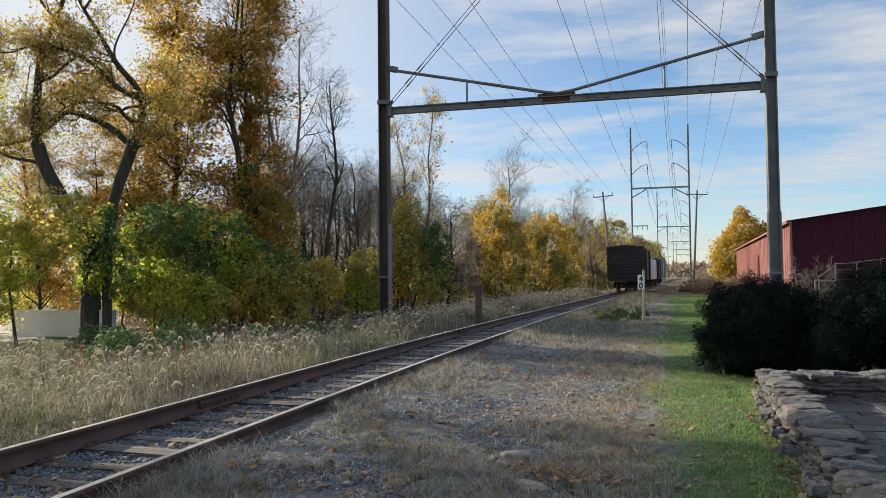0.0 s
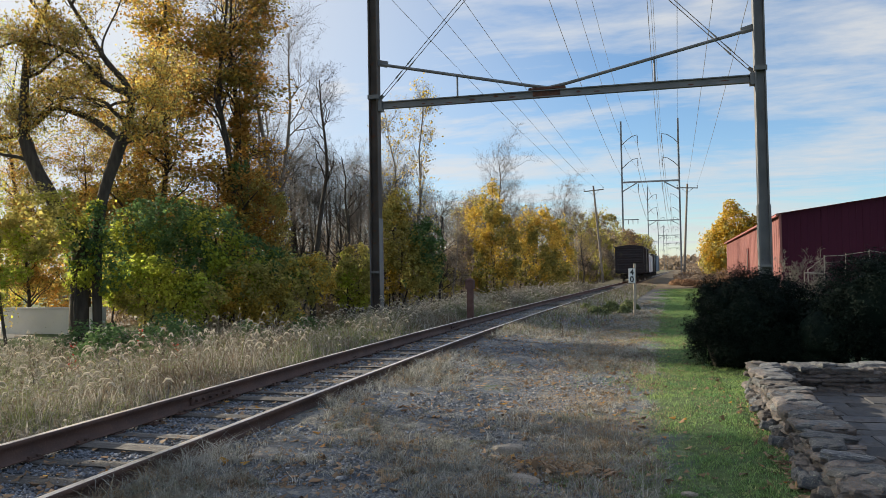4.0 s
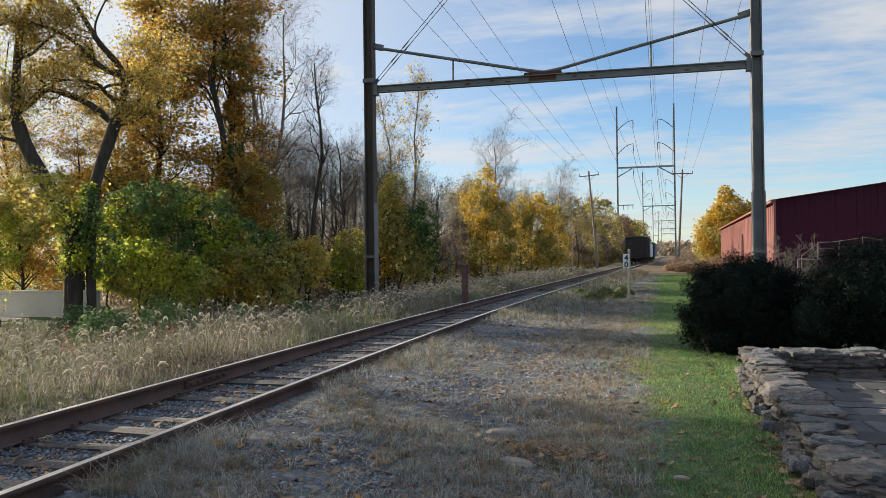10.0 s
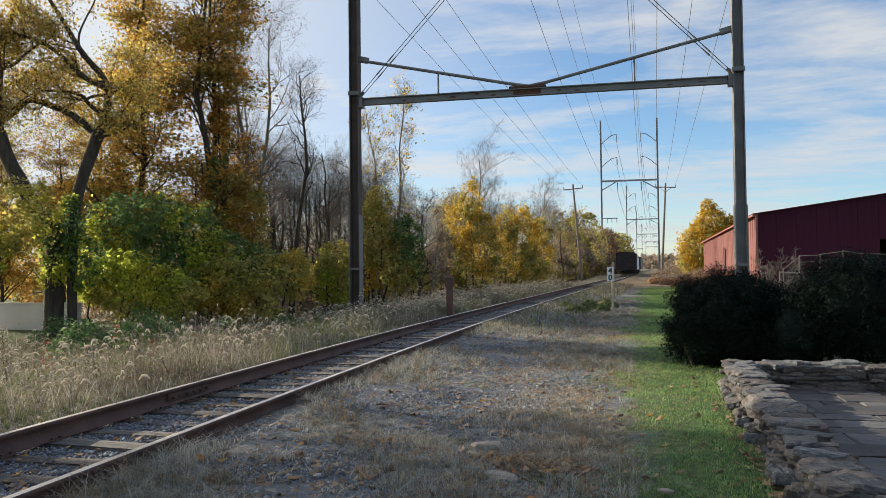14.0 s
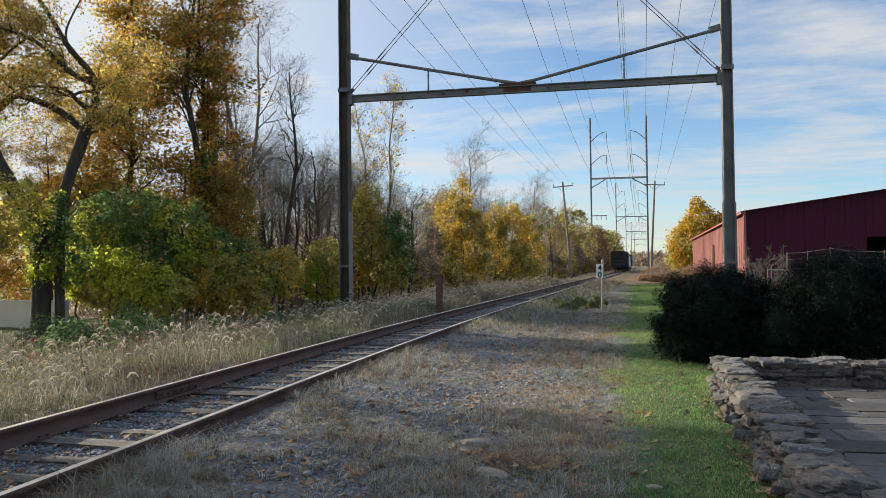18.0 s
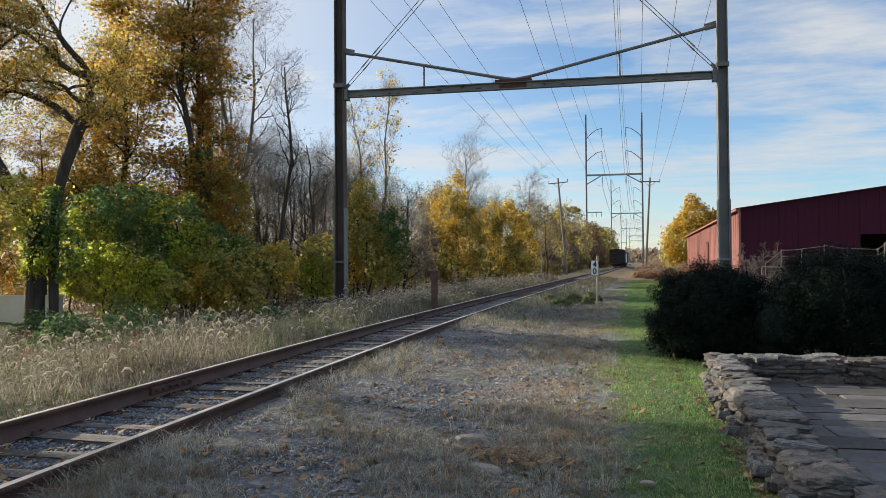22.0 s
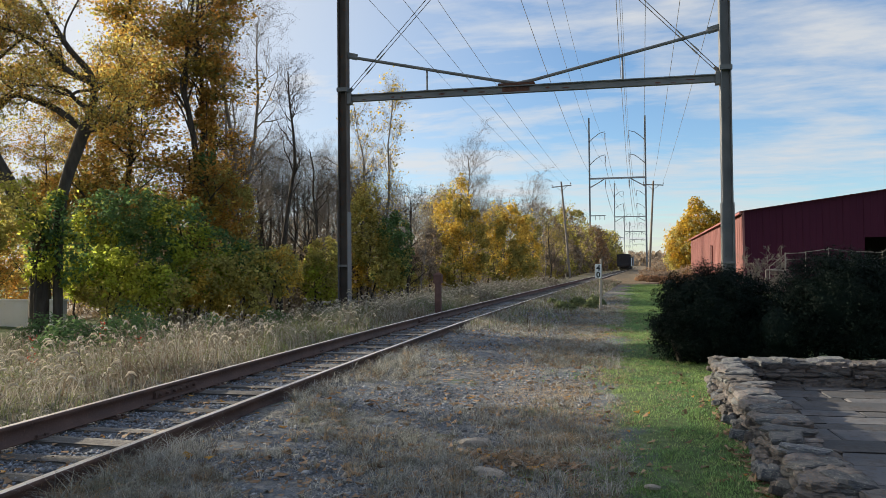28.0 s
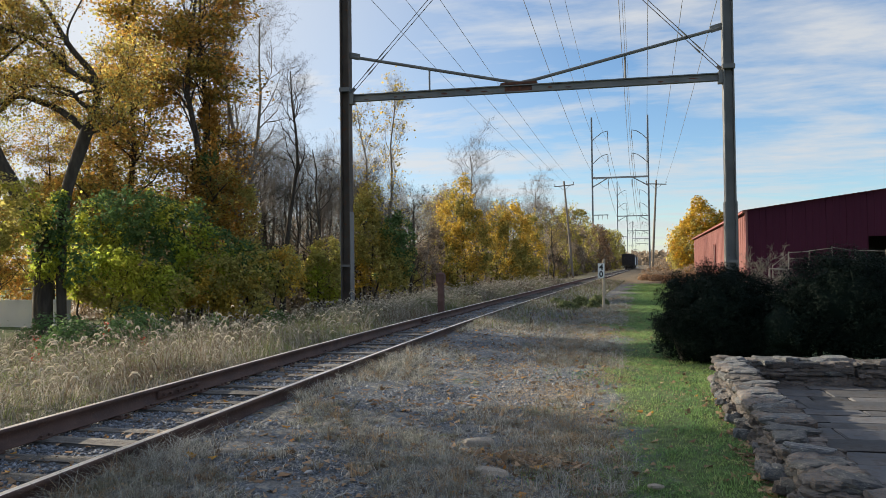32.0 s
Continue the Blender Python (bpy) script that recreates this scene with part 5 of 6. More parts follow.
def make_woods():
    # vine-smothered masses at the wood's edge
    V = "thicket smothered in climbing vines"
    G, Li, Ol, Go, Or, Br = M["leaf_green"], M["leaf_lime"], M["leaf_olive"], M["leaf_gold"], M["leaf_orange"], M["leaf_brown"]
    # lime leaves low in these first two put the sun shining through into the colour
    bush("vine_thicket", pose(-14.9, 22.5, -0.45), [(-0.03, 0.00, 3.85, 1.47, 1.10, 0.94), (-1.19, -0.20, 3.59, 1.09, 1.00, 0.99), (1.17, 0.10, 3.45, 1.16, 1.10, 0.96), (2.19, 0.50, 2.59, 1.16, 1.00, 0.81), (3.21, 1.00, 2.16, 1.12, 0.90, 0.77), (-0.11, 0.10, 2.34, 2.16, 1.20, 1.37), (-1.74, -0.50, 2.64, 0.89, 0.90, 1.18), (1.55, 0.50, 1.65, 1.56, 1.10, 0.97)], 30000, 0.09, G, "dark green " + V, "thicket", 41, second=Li, share=0.42)
    bush("vine_thicket", pose(-14.9, 20.7, -0.45), [(0.00, 0.00, 1.79, 1.22, 0.70, 0.90), (1.48, 0.20, 1.42, 1.20, 0.70, 0.77), (-0.89, -0.20, 1.98, 0.72, 0.60, 0.75), (1.14, -0.20, 0.81, 1.10, 0.60, 0.55)], 11000, 0.085, Li, "yellow-green " + V, "thicket", 42, second=Ol, share=0.35)
    bush("vine_thicket", pose(-12.3, 22.6, -0.45), [(0.01, 0.00, 1.65, 1.23, 0.90, 0.94), (1.13, 0.60, 1.85, 1.05, 0.90, 0.80), (1.78, 1.20, 1.95, 0.69, 0.80, 0.81), (0.81, 0.00, 0.94, 1.21, 0.70, 0.56)], 15000, 0.085, Ol, "olive " + V, "thicket", 43, second=Go, share=0.4)
    bush("vine_thicket", pose(-14.6, 28.0, -0.45), [(0.02, 0.00, 4.29, 1.05, 1.00, 1.75), (-0.55, 0.00, 5.23, 0.80, 0.90, 1.29), (0.54, 0.30, 3.72, 0.56, 0.70, 1.28), (-0.10, -0.50, 3.14, 0.92, 0.90, 1.15)], 13000, 0.09, Or, "orange-brown " + V, "thicket", 38, second=Ol, share=0.4)
    bush("vine_thicket", pose(-15.0, 27.0, -0.45), [(0.00, 0.00, 6.92, 0.37, 0.45, 2.06), (-0.19, 0.00, 5.14, 0.46, 0.50, 1.60), (0.26, 0.00, 9.36, 0.28, 0.40, 1.39), (-0.28, 0.00, 3.58, 0.41, 0.50, 1.14)], 9000, 0.09, Or, "column of orange vine leaves round a tree trunk", "thicket", 37, second=G, share=0.3)
    bush("vine_thicket", pose(-10.9, 29.0, -0.45), [(-0.02, 0.00, 2.46, 0.74, 0.80, 0.78), (-0.08, 0.00, 1.49, 0.88, 0.90, 0.83), (-0.24, -0.20, 2.00, 0.55, 0.60, 0.69)], 8000, 0.085, Ol, "rounded olive " + V, "thicket", 44, second=Li, share=0.35)
    bush("vine_thicket", pose(-11.2, 35.0, -0.45), [(0.02, 0.00, 3.83, 0.71, 0.90, 1.92), (0.63, 0.00, 2.72, 1.04, 1.00, 1.69), (0.26, 0.20, 5.34, 0.55, 0.60, 0.94), (-0.34, -0.20, 2.19, 0.60, 0.60, 1.23)], 13000, 0.095, Ol, "tall olive " + V, "thicket", 45, second=Go, share=0.25)
    bush("vine_thicket", pose(-9.3, 34.5, -0.45), [(0.00, 0.00, 3.01, 0.64, 0.80, 1.55), (-0.32, -0.30, 1.95, 0.90, 0.80, 1.11), (-0.50, 0.10, 3.37, 0.48, 0.60, 1.07)], 9000, 0.095, G, "upright dark green " + V, "thicket", 40, second=Ol, share=0.6)
    bush("vine_thicket", pose(-9.2, 50.0, -0.45), [(0.00, 0.00, 6.51, 0.84, 1.00, 1.45), (-0.60, 0.00, 4.89, 1.45, 1.30, 1.75), (0.61, 0.00, 3.65, 1.36, 1.30, 2.27), (-1.11, -0.50, 2.54, 1.06, 1.00, 1.89), (0.10, -0.50, 1.77, 1.58, 1.20, 1.35), (0.25, 0.00, 7.53, 0.38, 0.50, 0.69)], 16000, 0.12, Go, "golden " + V, "thicket", 46, second=M["leaf_moss"], share=0.5)
    bush("vine_thicket", pose(-8.4, 62.0, -0.45), [(0.03, 0.00, 5.48, 1.03, 1.20, 1.87), (1.27, 0.00, 4.52, 1.49, 1.50, 2.60), (0.35, -1.00, 2.59, 1.56, 1.30, 2.20), (2.50, 4.00, 3.66, 1.08, 1.30, 2.95), (1.94, -1.00, 2.11, 1.37, 1.20, 1.59)], 15000, 0.14, Go, "gold and olive " + V, "thicket", 47, second=M["leaf_moss"], share=0.55)
    bush("vine_thicket", pose(-8.2, 125.0, -0.45), [(0.05, 0.00, 8.9, 1.9, 2.4, 3.0), (3.4, 5.4, 8.6, 2.5, 3.0, 3.6), (5.7, 27.0, 6.9, 2.2, 3.0, 4.2), (1.5, -2.7, 5.0, 2.7, 2.7, 3.4)], 14000, 0.22, Ol, "tall olive " + V + " beyond the utility pole", "thicket", 36, second=Br, share=0.5)
    bush("vine_thicket", pose(-10.5, 44.0, -0.45), [(0.02, 0.00, 2.10, 0.81, 0.90, 1.35), (-0.33, -1.00, 1.51, 0.79, 0.80, 0.93), (0.39, 2.00, 3.22, 0.49, 0.80, 1.76)], 6000, 0.11, Br, "brown " + V, "thicket", 49, second=Ol)
    for i, (x, y, h) in enumerate(((-8.6, 82, 0.9), (-7.4, 115, 1.0), (-6.0, 135, 1.0), (-5.0, 158, 1.1), (-12.9, 38, 0.6), (-14.5, 33.5, 0.55), (-16.5, 35.5, 0.6), (-13.2, 46, 0.7))):
        bush("vine_thicket", pose(x, y, -0.45), [(0, 0, 2.2 * h, 1.5, 1.5, 2.4 * h), (1.4, 1.5, 1.6 * h, 1.1, 1.5, 1.9 * h), (-1.5, 1, 2.2 * h, 1.2, 1.2, 2.3 * h), (0, 3, 2.0 * h, 1.2, 1.5, 2.2 * h)], 7000, 0.11 if y < 60 else 0.2, (Br, Br, Ol)[i % 3], "overgrown autumn " + V, "thicket", 140 + i, second=(Ol, Ol, Br)[i % 3])
    bush("vine_thicket", pose(-15.9, 17.5, -0.45), [(-1.45, 0, 3.2, 0.77, 0.6, 1.28), (-0.25, 0.2, 3.6, 0.77, 0.6, 1.1), (0.6, 0.3, 3.7, 0.6, 0.5, 0.9), (-1.7, 0, 1.9, 0.6, 0.5, 0.94), (-0.9, 0, 2.5, 0.6, 0.5, 0.7), (-2.5, 0.3, 2.8, 0.77, 0.6, 1.36), (-2.3, 0, 1.2, 0.5, 0.5, 0.7)], 14000, 0.08, Ol, "yellow-green " + V, "thicket", 48, second=Li, share=0.4, stems=1)
    bush("vine_thicket", pose(-15.95, 19.25, -0.45), [(0, 0, 2.7, 0.5, 0.35, 0.9), (-0.45, 0, 3.5, 0.4, 0.3, 0.6), (0.35, 0.1, 3.6, 0.4, 0.3, 0.8), (0.8, 0.3, 2.4, 0.7, 0.45, 0.8), (-0.3, 0.2, 2.0, 0.4, 0.3, 0.5)], 5500, 0.085, G, "leafy vines climbing the large tree's trunk", "thicket", 50, second=Li, share=0.4, stems=1)
    bush("vine_thicket", pose(-21.5, 31.5, -0.45), [(0, 0, 4.2, 1.7, 0.9, 2.2), (2.0, -1, 4.0, 1.5, 0.9, 2.0), (-2.0, 1, 4.4, 1.6, 0.9, 2.3), (-4.0, 1, 4.6, 1.6, 0.9, 2.5), (0.2, 0, 1.8, 1.8, 0.9, 1.6), (-2.6, 0, 1.8, 1.8, 0.9, 1.5), (-5.5, 0, 2.4, 1.8, 0.9, 2.2)], 26000, 0.12, M["leaf_moss"], "olive and rust " + V, "thicket", 39, second=Or, share=0.4)
    # tall trees with leaves
    a = make_tree("autumn_tree", pose(-17.9, 26.0, -0.45), 51, 15.5, 3.6, "tall tree in dense orange-brown autumn leaf", (("leaf_orange", 0.5), ("leaf_moss", 0.3), ("leaf_gold", 0.2)), 36000, 0.12, "bark", first=0.14, lift=0.15, counts=(32, 6, 4, 3), clump=0.7)
    make_tree("autumn_tree", pose(-16.1, 27.5, -0.45), 57, 16.5, 3.0, "tall tree in dense rust and olive autumn leaf", (("leaf_orange", 0.5), ("leaf_moss", 0.3), ("leaf_gold", 0.2)), 30000, 0.12, "bark", first=0.14, lift=0.15, counts=(30, 6, 4, 3), clump=0.6)
    for x, y, r, k in ((-20.8, 25.6, 100, 0.52), (-22.6, 24.4, 230, 0.46)):   # younger ones behind the large tree
        o = copy_thing(a, pose(x, y, -0.45, 0, 0, r))
        o.scale = (k, k, k)
    b = make_tree("autumn_tree", pose(-23.0, 30.2, -0.45), 52, 12.5, 3.5, "tree with thin yellow-green autumn leaves", (("leaf_olive", 0.5), ("leaf_lime", 0.3), ("leaf_gold", 0.2)), 9000, 0.085, "bark", first=0.2, lift=0.15, counts=(20, 5, 4, 3), r=0.13)
    for x, y, r in ((-25.5, 27.0, 200),):
        copy_thing(b, pose(x, y, -0.45, 0, 0, r))
    # trees out of view, added to shade the near ground, with gaps for sun stripes
    h = make_tree("autumn_tree", pose(-19.2, 12.5, -0.45, 0, 0, 20), 55, 11.5, 3.0, "unseen shade tree with yellow-green leaves high above a bare trunk", (("leaf_olive", 0.5), ("leaf_lime", 0.3), ("leaf_gold", 0.2)), 7500, 0.10, "bark", first=0.5, lift=0.3, counts=(18, 5, 4, 3), r=0.14)
    for x, y, r in ((-18.0, 8.6, 250), (-21.0, 7.0, 140), (-19.0, 4.2, 330), (-18.6, -0.5, 30), (-18.0, -5.0, 190), (-22.5, 10.6, 80), (-22.0, 19.4, 290)):
        copy_thing(h, pose(x, y, -0.45, 0, 0, r))
    e = make_tree("sapling", pose(-22.8, 20.2, -0.45), 54, 6.0, 2.1, "young leaning tree with bright yellow-green leaves", (("leaf_lime", 0.5), ("leaf_gold", 0.5)), 6500, 0.09, "bark", first=0.08, lift=-0.15, counts=(20, 5, 4, 3), r=0.06, group="saplings at the wood's edge")
    for x, y, r in ((-24.6, 24.0, 80), (-21.5, 33.0, 310)):
        copy_thing(e, pose(x, y, -0.45, 0, 0, r))
    c = make_tree("golden_tree", pose(-10.9, 55.0, -0.4), 53, 7.0, 2.8, "airy tree with thin gold and brown leaves", (("leaf_gold", 0.2), ("leaf_olive", 0.25), ("leaf_brown", 0.55)), 4200, 0.12, "bark_grey", first=0.15, r=0.10, lift=0.25, scatter=0.3)
    for x, y, r in ((-9.4, 72, 40), (-12.0, 78, 90), (-8.2, 92, 200), (-10.5, 106, 250), (-7.0, 120, 10), (-8.0, 138, 80), (-5.0, 154, 140), (-13.5, 62, 300), (-4.5, 172, 30)):
        copy_thing(c, pose(x, y, -0.4, 0, 0, r))
    # bare trees
    d = [make_tree("bare_tree", pose(-18.6, 36.5, -0.4), 61, 14.0, 3.4, "tall leafless grey tree", wood="bark_grey", first=0.3, r=0.15, lift=0.42, counts=(16, 6, 5, 3)),
         make_tree("bare_tree", pose(-11.3, 37.5, -0.4), 62, 11.0, 2.1, "slender leafless tree with a few yellow leaves", (("leaf_gold", 1.0),), 900, 0.11, wood="bark_grey", first=0.3, r=0.10, lift=0.7),
         make_tree("bare_tree", pose(-18.0, 46.0, -0.4), 63, 9.5, 3.2, "leafless grey tree with spreading twigs", wood="bark_grey", first=0.42, r=0.14, lift=0.45, spread=0.9, counts=(20, 6, 5, 4)),
         make_tree("bare_tree", pose(-14.6, 43.0, -0.4), 65, 8.5, 2.6, "crooked leafless brown tree", wood="bark", first=0.2, r=0.12, lift=0.3, counts=(16, 6, 5, 3)),
         make_tree("bare_tree", pose(-17.2, 33.0, -0.4), 66, 15.5, 3.0, "tall dark leafless tree", wood="bark", first=0.45, r=0.20, lift=0.5, counts=(16, 6, 5, 3))]
    for x, y, kd, sc, turn in ((-14.7, 27.0, 4, 1.0, 40), (-15.3, 29.5, 0, 1.08, 150), (-14.3, 29.0, 0, 0.95, 290), (-13.3, 30.0, 4, 0.72, 200), (-16.7, 33.0, 0, 0.92, 75), (-10.5, 36.0, 1, 1.05, 130), (-12.1, 38.0, 1, 0.72, 20), (-9.2, 56.0, 2, 1.15, 250), (-7.2, 80.0, 2, 1.15, 310), (-13.0, 33.0, 3, 0.95, 330), (-15.4, 31.0, 3, 1.0, 10)):
        o = copy_thing(d[kd], pose(x, y, -0.4, 0, 0, turn))
        o.scale = (sc, sc, sc)
    # the wood behind: bearings to the left of the line, and how steeply the wood's skyline stands there
    g = np.random.default_rng(64)
    bearing, steep = (0.4, 1.2, 2.9, 4.5, 6.2, 7.9, 11.7, 13.8, 15.5, 17.7, 19.8, 23.1, 26.4), (0.047, 0.062, 0.076, 0.082, 0.090, 0.088, 0.102, 0.106, 0.115, 0.138, 0.143, 0.162, 0.172)
    for i in range(70):
        a = 1.0 + 26.0 * ((i + g.random()) / 70)
        t = math.tan(radians(a))
        y = float(np.clip((11.0 + 7.5 * g.random()) / max(t + 0.045, 0.05), 37, 190))
        x = -y * t
        kd = (2, 3, 0, 2, 3)[i % 5]
        sc = (math.hypot(x, y) * float(np.interp(a, bearing, steep)) * g.uniform(0.72, 1.0) + 2.0) / (14.0, 11.0, 9.5, 8.5, 15.5)[kd]
        o = copy_thing(d[kd], pose(x, y, -0.4, 0, 0, float(g.uniform(0, 360))))
        o.scale = (sc, sc, sc)
    # right of the line: a golden maple beyond the barn, with brush at its foot
    bush("golden_maple", pose(12.3, 104, 0), [(0, 0, 4.2, 3.6, 2.8, 3.6), (0.6, 0, 7.2, 2.2, 2.0, 2.2), (-1.8, 0, 3.0, 2.0, 2.0, 2.6), (2.4, 0, 5.4, 2.0, 2.0, 2.2), (0.2, 0, 9.2, 1.0, 1.0, 1.2), (-1.2, 0, 6.0, 1.4, 1.4, 1.4), (3.0, 0, 7.4, 1.0, 1.0, 0.9)], 24000, 0.24, M["leaf_maple"], "golden autumn maple with a dense crown beyond the barn", "tree", 71, second=Ol, share=0.3)
    for i, (x, y, s) in enumerate(((9.5, 84, 1.2), (12, 92, 1.5), (6.5, 98, 1.0), (9, 112, 1.6), (13, 124, 2.0), (11, 140, 1.6), (15, 150, 2.2), (13, 170, 2.2), (18, 190, 3), (6.5, 80, 0.8), (5.4, 64, 0.35), (6.4, 66, 0.5), (8.0, 62, 0.5), (5.2, 74, 0.5), (7.2, 70, 0.6), (5.0, 84, 0.6), (8.6, 77, 0.7), (4.4, 78, 0.5), (6.2, 90, 0.7), (9.5, 68, 0.5))):
        bush("brush", pose(x, y, -0.1), [(0, 0, 0.5 * s, 1.8 * s, 1.5 * s, 0.8 * s), (1.6 * s, 0.5, 0.4 * s, 1.3 * s, 1.2 * s, 0.7 * s)], 1700, 0.16, M["leaf_rust" if i % 3 else "leaf_brown"], "low russet autumn brush beside the line", "brush", 80 + i, group="brush beside the line")
    for i, (x, y, h, mm, w) in enumerate(((0.8, 172, 5.0, M["leaf_rust"], "russet"), (-2.5, 160, 4.6, Ol, "olive"), (3.0, 196, 5.0, Ol, "olive"), (-4.5, 142, 4.2, M["leaf_brown"], "brown"), (5.5, 225, 5.5, Ol, "olive"), (2.0, 210, 5.4, M["leaf_brown"], "brown"))):
        bush("roadside_tree", pose(x - 2.0, y, 0), [(0, 0, h, 3.0, 3.0, h), (1.6, 1, h * 0.7, 1.8, 2.0, h * 0.7), (-2.2, 0, h * 0.8, 2.2, 2.2, h * 0.8), (0.3, 0, h * 1.7, 1.6, 1.6, h * 0.4)], 7000, 0.4, mm, w + " autumn tree leaning towards the line", "tree", 160 + i, second=Br, group="trees along the track")
    # grey tangle by the pipe fence
    br = make_tree("dry_bramble", pose(5.1, 25.5, -0.05), 95, 1.9, 0.75, "tangle of dry grey bramble twigs by the fence", wood="wood_pole", first=0.1, r=0.02, lift=0.4, counts=(18, 6, 4, 3), category="bramble", group="brambles by the fence")
    copy_thing(br, pose(5.55, 25.4, -0.05, 0, 0, 100)); copy_thing(br, pose(4.75, 25.8, -0.05, 0, 0, 220))
    # low green shrubs round the speed board
    for i, (x, y, s) in enumerate(((-10.6, 15.2, 0.55), (-11.4, 17.0, 0.6), (-10.2, 18.6, 0.5), (-12.0, 15.4, 0.6), (-12.6, 18.5, 0.7), (-9.8, 21.5, 0.5), (-13.6, 16.6, 0.6))):
        bush("low_shrub", pose(x, y, -0.45), [(0, 0, s * 0.6, s, s * 0.8, s), (s * 0.9, 0.2, s * 0.5, s * 0.8, s * 0.7, s * 0.7), (-s * 0.8, 0, s * 0.4, s * 0.7, s * 0.7, s * 0.6)], 2600, 0.08, G, "dark green shrub among the weeds", "shrub", 120 + i, group="low shrubs", stems=3)
    for i, (x, y, s) in enumerate(((-1.3, 26.6, 0.26), (-0.85, 28.7, 0.30), (-0.2, 29.8, 0.30), (-0.35, 27.9, 0.2), (-1.8, 30, 0.22), (-1.0, 27.4, 0.16), (-7.2, 22.5, 0.5), (-6.3, 26.5, 0.5), (-8.3, 21.0, 0.45))):
        bush("low_shrub", pose(x, y, -0.05 if x > -5 else -0.4), [(0, 0, s * 0.6, s, s * 0.8, s), (s * 0.7, 0.1, s * 0.5, s * 0.7, s * 0.6, s * 0.7)], 1800, 0.07, M["weed_green"], "small green shrub in the dry grass", "shrub", 110 + i, group="low shrubs", stems=3)


def make_underwood():
    """The tangle of brown twigs and dead leaves that fills the wood behind its edge."""
    g = np.random.default_rng(91)
    n = 42000
    y = 27 + 140 * g.random(n) ** 1.5
    x = -13.6 + 0.062 * (np.maximum(y, 30) - 30) - 9.0 * g.random(n) ** 1.1
    z = -0.45 + (3.0 + 0.9 * np.sin(x * 0.8 + y * 0.33)) * g.random(n) ** 1.15
    v, f = sprays(np.stack([x, y, z], 1), 0.8, g, up=1.4, aspect=0.035)
    v2, f2 = sprays(np.stack([x, y, z], 1)[:14000] + g.normal(size=(14000, 3)) * 0.3, 0.17, g)
    m = 26000
    by = 40 + 90 * g.random(m) ** 1.3
    bx = -16.5 - 12 * g.random(m) + 0.05 * (by - 40)
    bz = -0.45 + (6.4 + 1.3 * np.sin(by * 0.4 + bx * 0.7)) * g.random(m) ** 1.1
    v3, f3 = sprays(np.stack([bx, by, bz], 1), 1.3, g, up=1.6, aspect=0.026)
    v2, f2 = np.concatenate([v2, v3]), np.concatenate([f2, f3 + len(v2)])
    tagged(new("underwood", mesh_np("underwood", np.concatenate([v, v2]), np.concatenate([f, f2 + len(v)]), M["leaf_brown"])), "brown tangle of twigs and dead leaves under the trees", "underwood", kind="stuff")


def make_back_road():
    """A pale concrete lot on the far side of the wood."""
    bm = bmesh.new()
    for i in range(8):
        box(bm, (12.5, 4.97, 0.06), (-27.3, 4 + i * 5.0, -0.455), bevel=0.004)
    tagged(part("concrete_lot", bm, M["concrete"]), "pale concrete lot beyond the trees", "pavement", kind="structure")


def make_low_wall():
    """A low pale wall beyond the large tree."""
    bm = bmesh.new()
    box(bm, (4.4, 0.25, 1.1), (-20.75, 23.6, -0.06), bevel=0.015)
    w = tagged(part("low_wall", bm, M["pale_paint"]), "low white-painted wall beyond the large tree", "wall", kind="structure")
    bm = bmesh.new()
    box(bm, (4.46, 0.31, 0.06), (-20.75, 23.6, 0.522), bevel=0.012)
    part("coping", bm, M["pale_paint"], w)


def make_bench():
    """A garden bench on the lawn past the low wall."""
    t = thing("garden_bench", pose(-40.5, 46.5, -0.45, 0, 0, 35), "red-brown wooden garden bench on a sunny lawn", "bench")
    for z, y in ((0.45, -0.12), (0.45, 0.02), (0.45, 0.16), (0.70, 0.26), (0.88, 0.30)):
        bm = bmesh.new()
        box(bm, (1.5, 0.12, 0.04), (0, y, z), None if z < 0.5 else Euler((1.3, 0, 0)).to_matrix(), bevel=0.006)
        part("slat", bm, M["red_post"], t)
    for x in (-0.62, 0.62):
        bm = bmesh.new()
        box(bm, (0.07, 0.07, 0.46), (x, -0.16, 0.22), bevel=0.006)
        part("front_leg", bm, M["red_post"], t)
        bm = bmesh.new()
        box(bm, (0.07, 0.07, 0.98), (x, 0.28, 0.48), Euler((-0.12, 0, 0)).to_matrix(), bevel=0.006)
        part("back_leg", bm, M["red_post"], t)


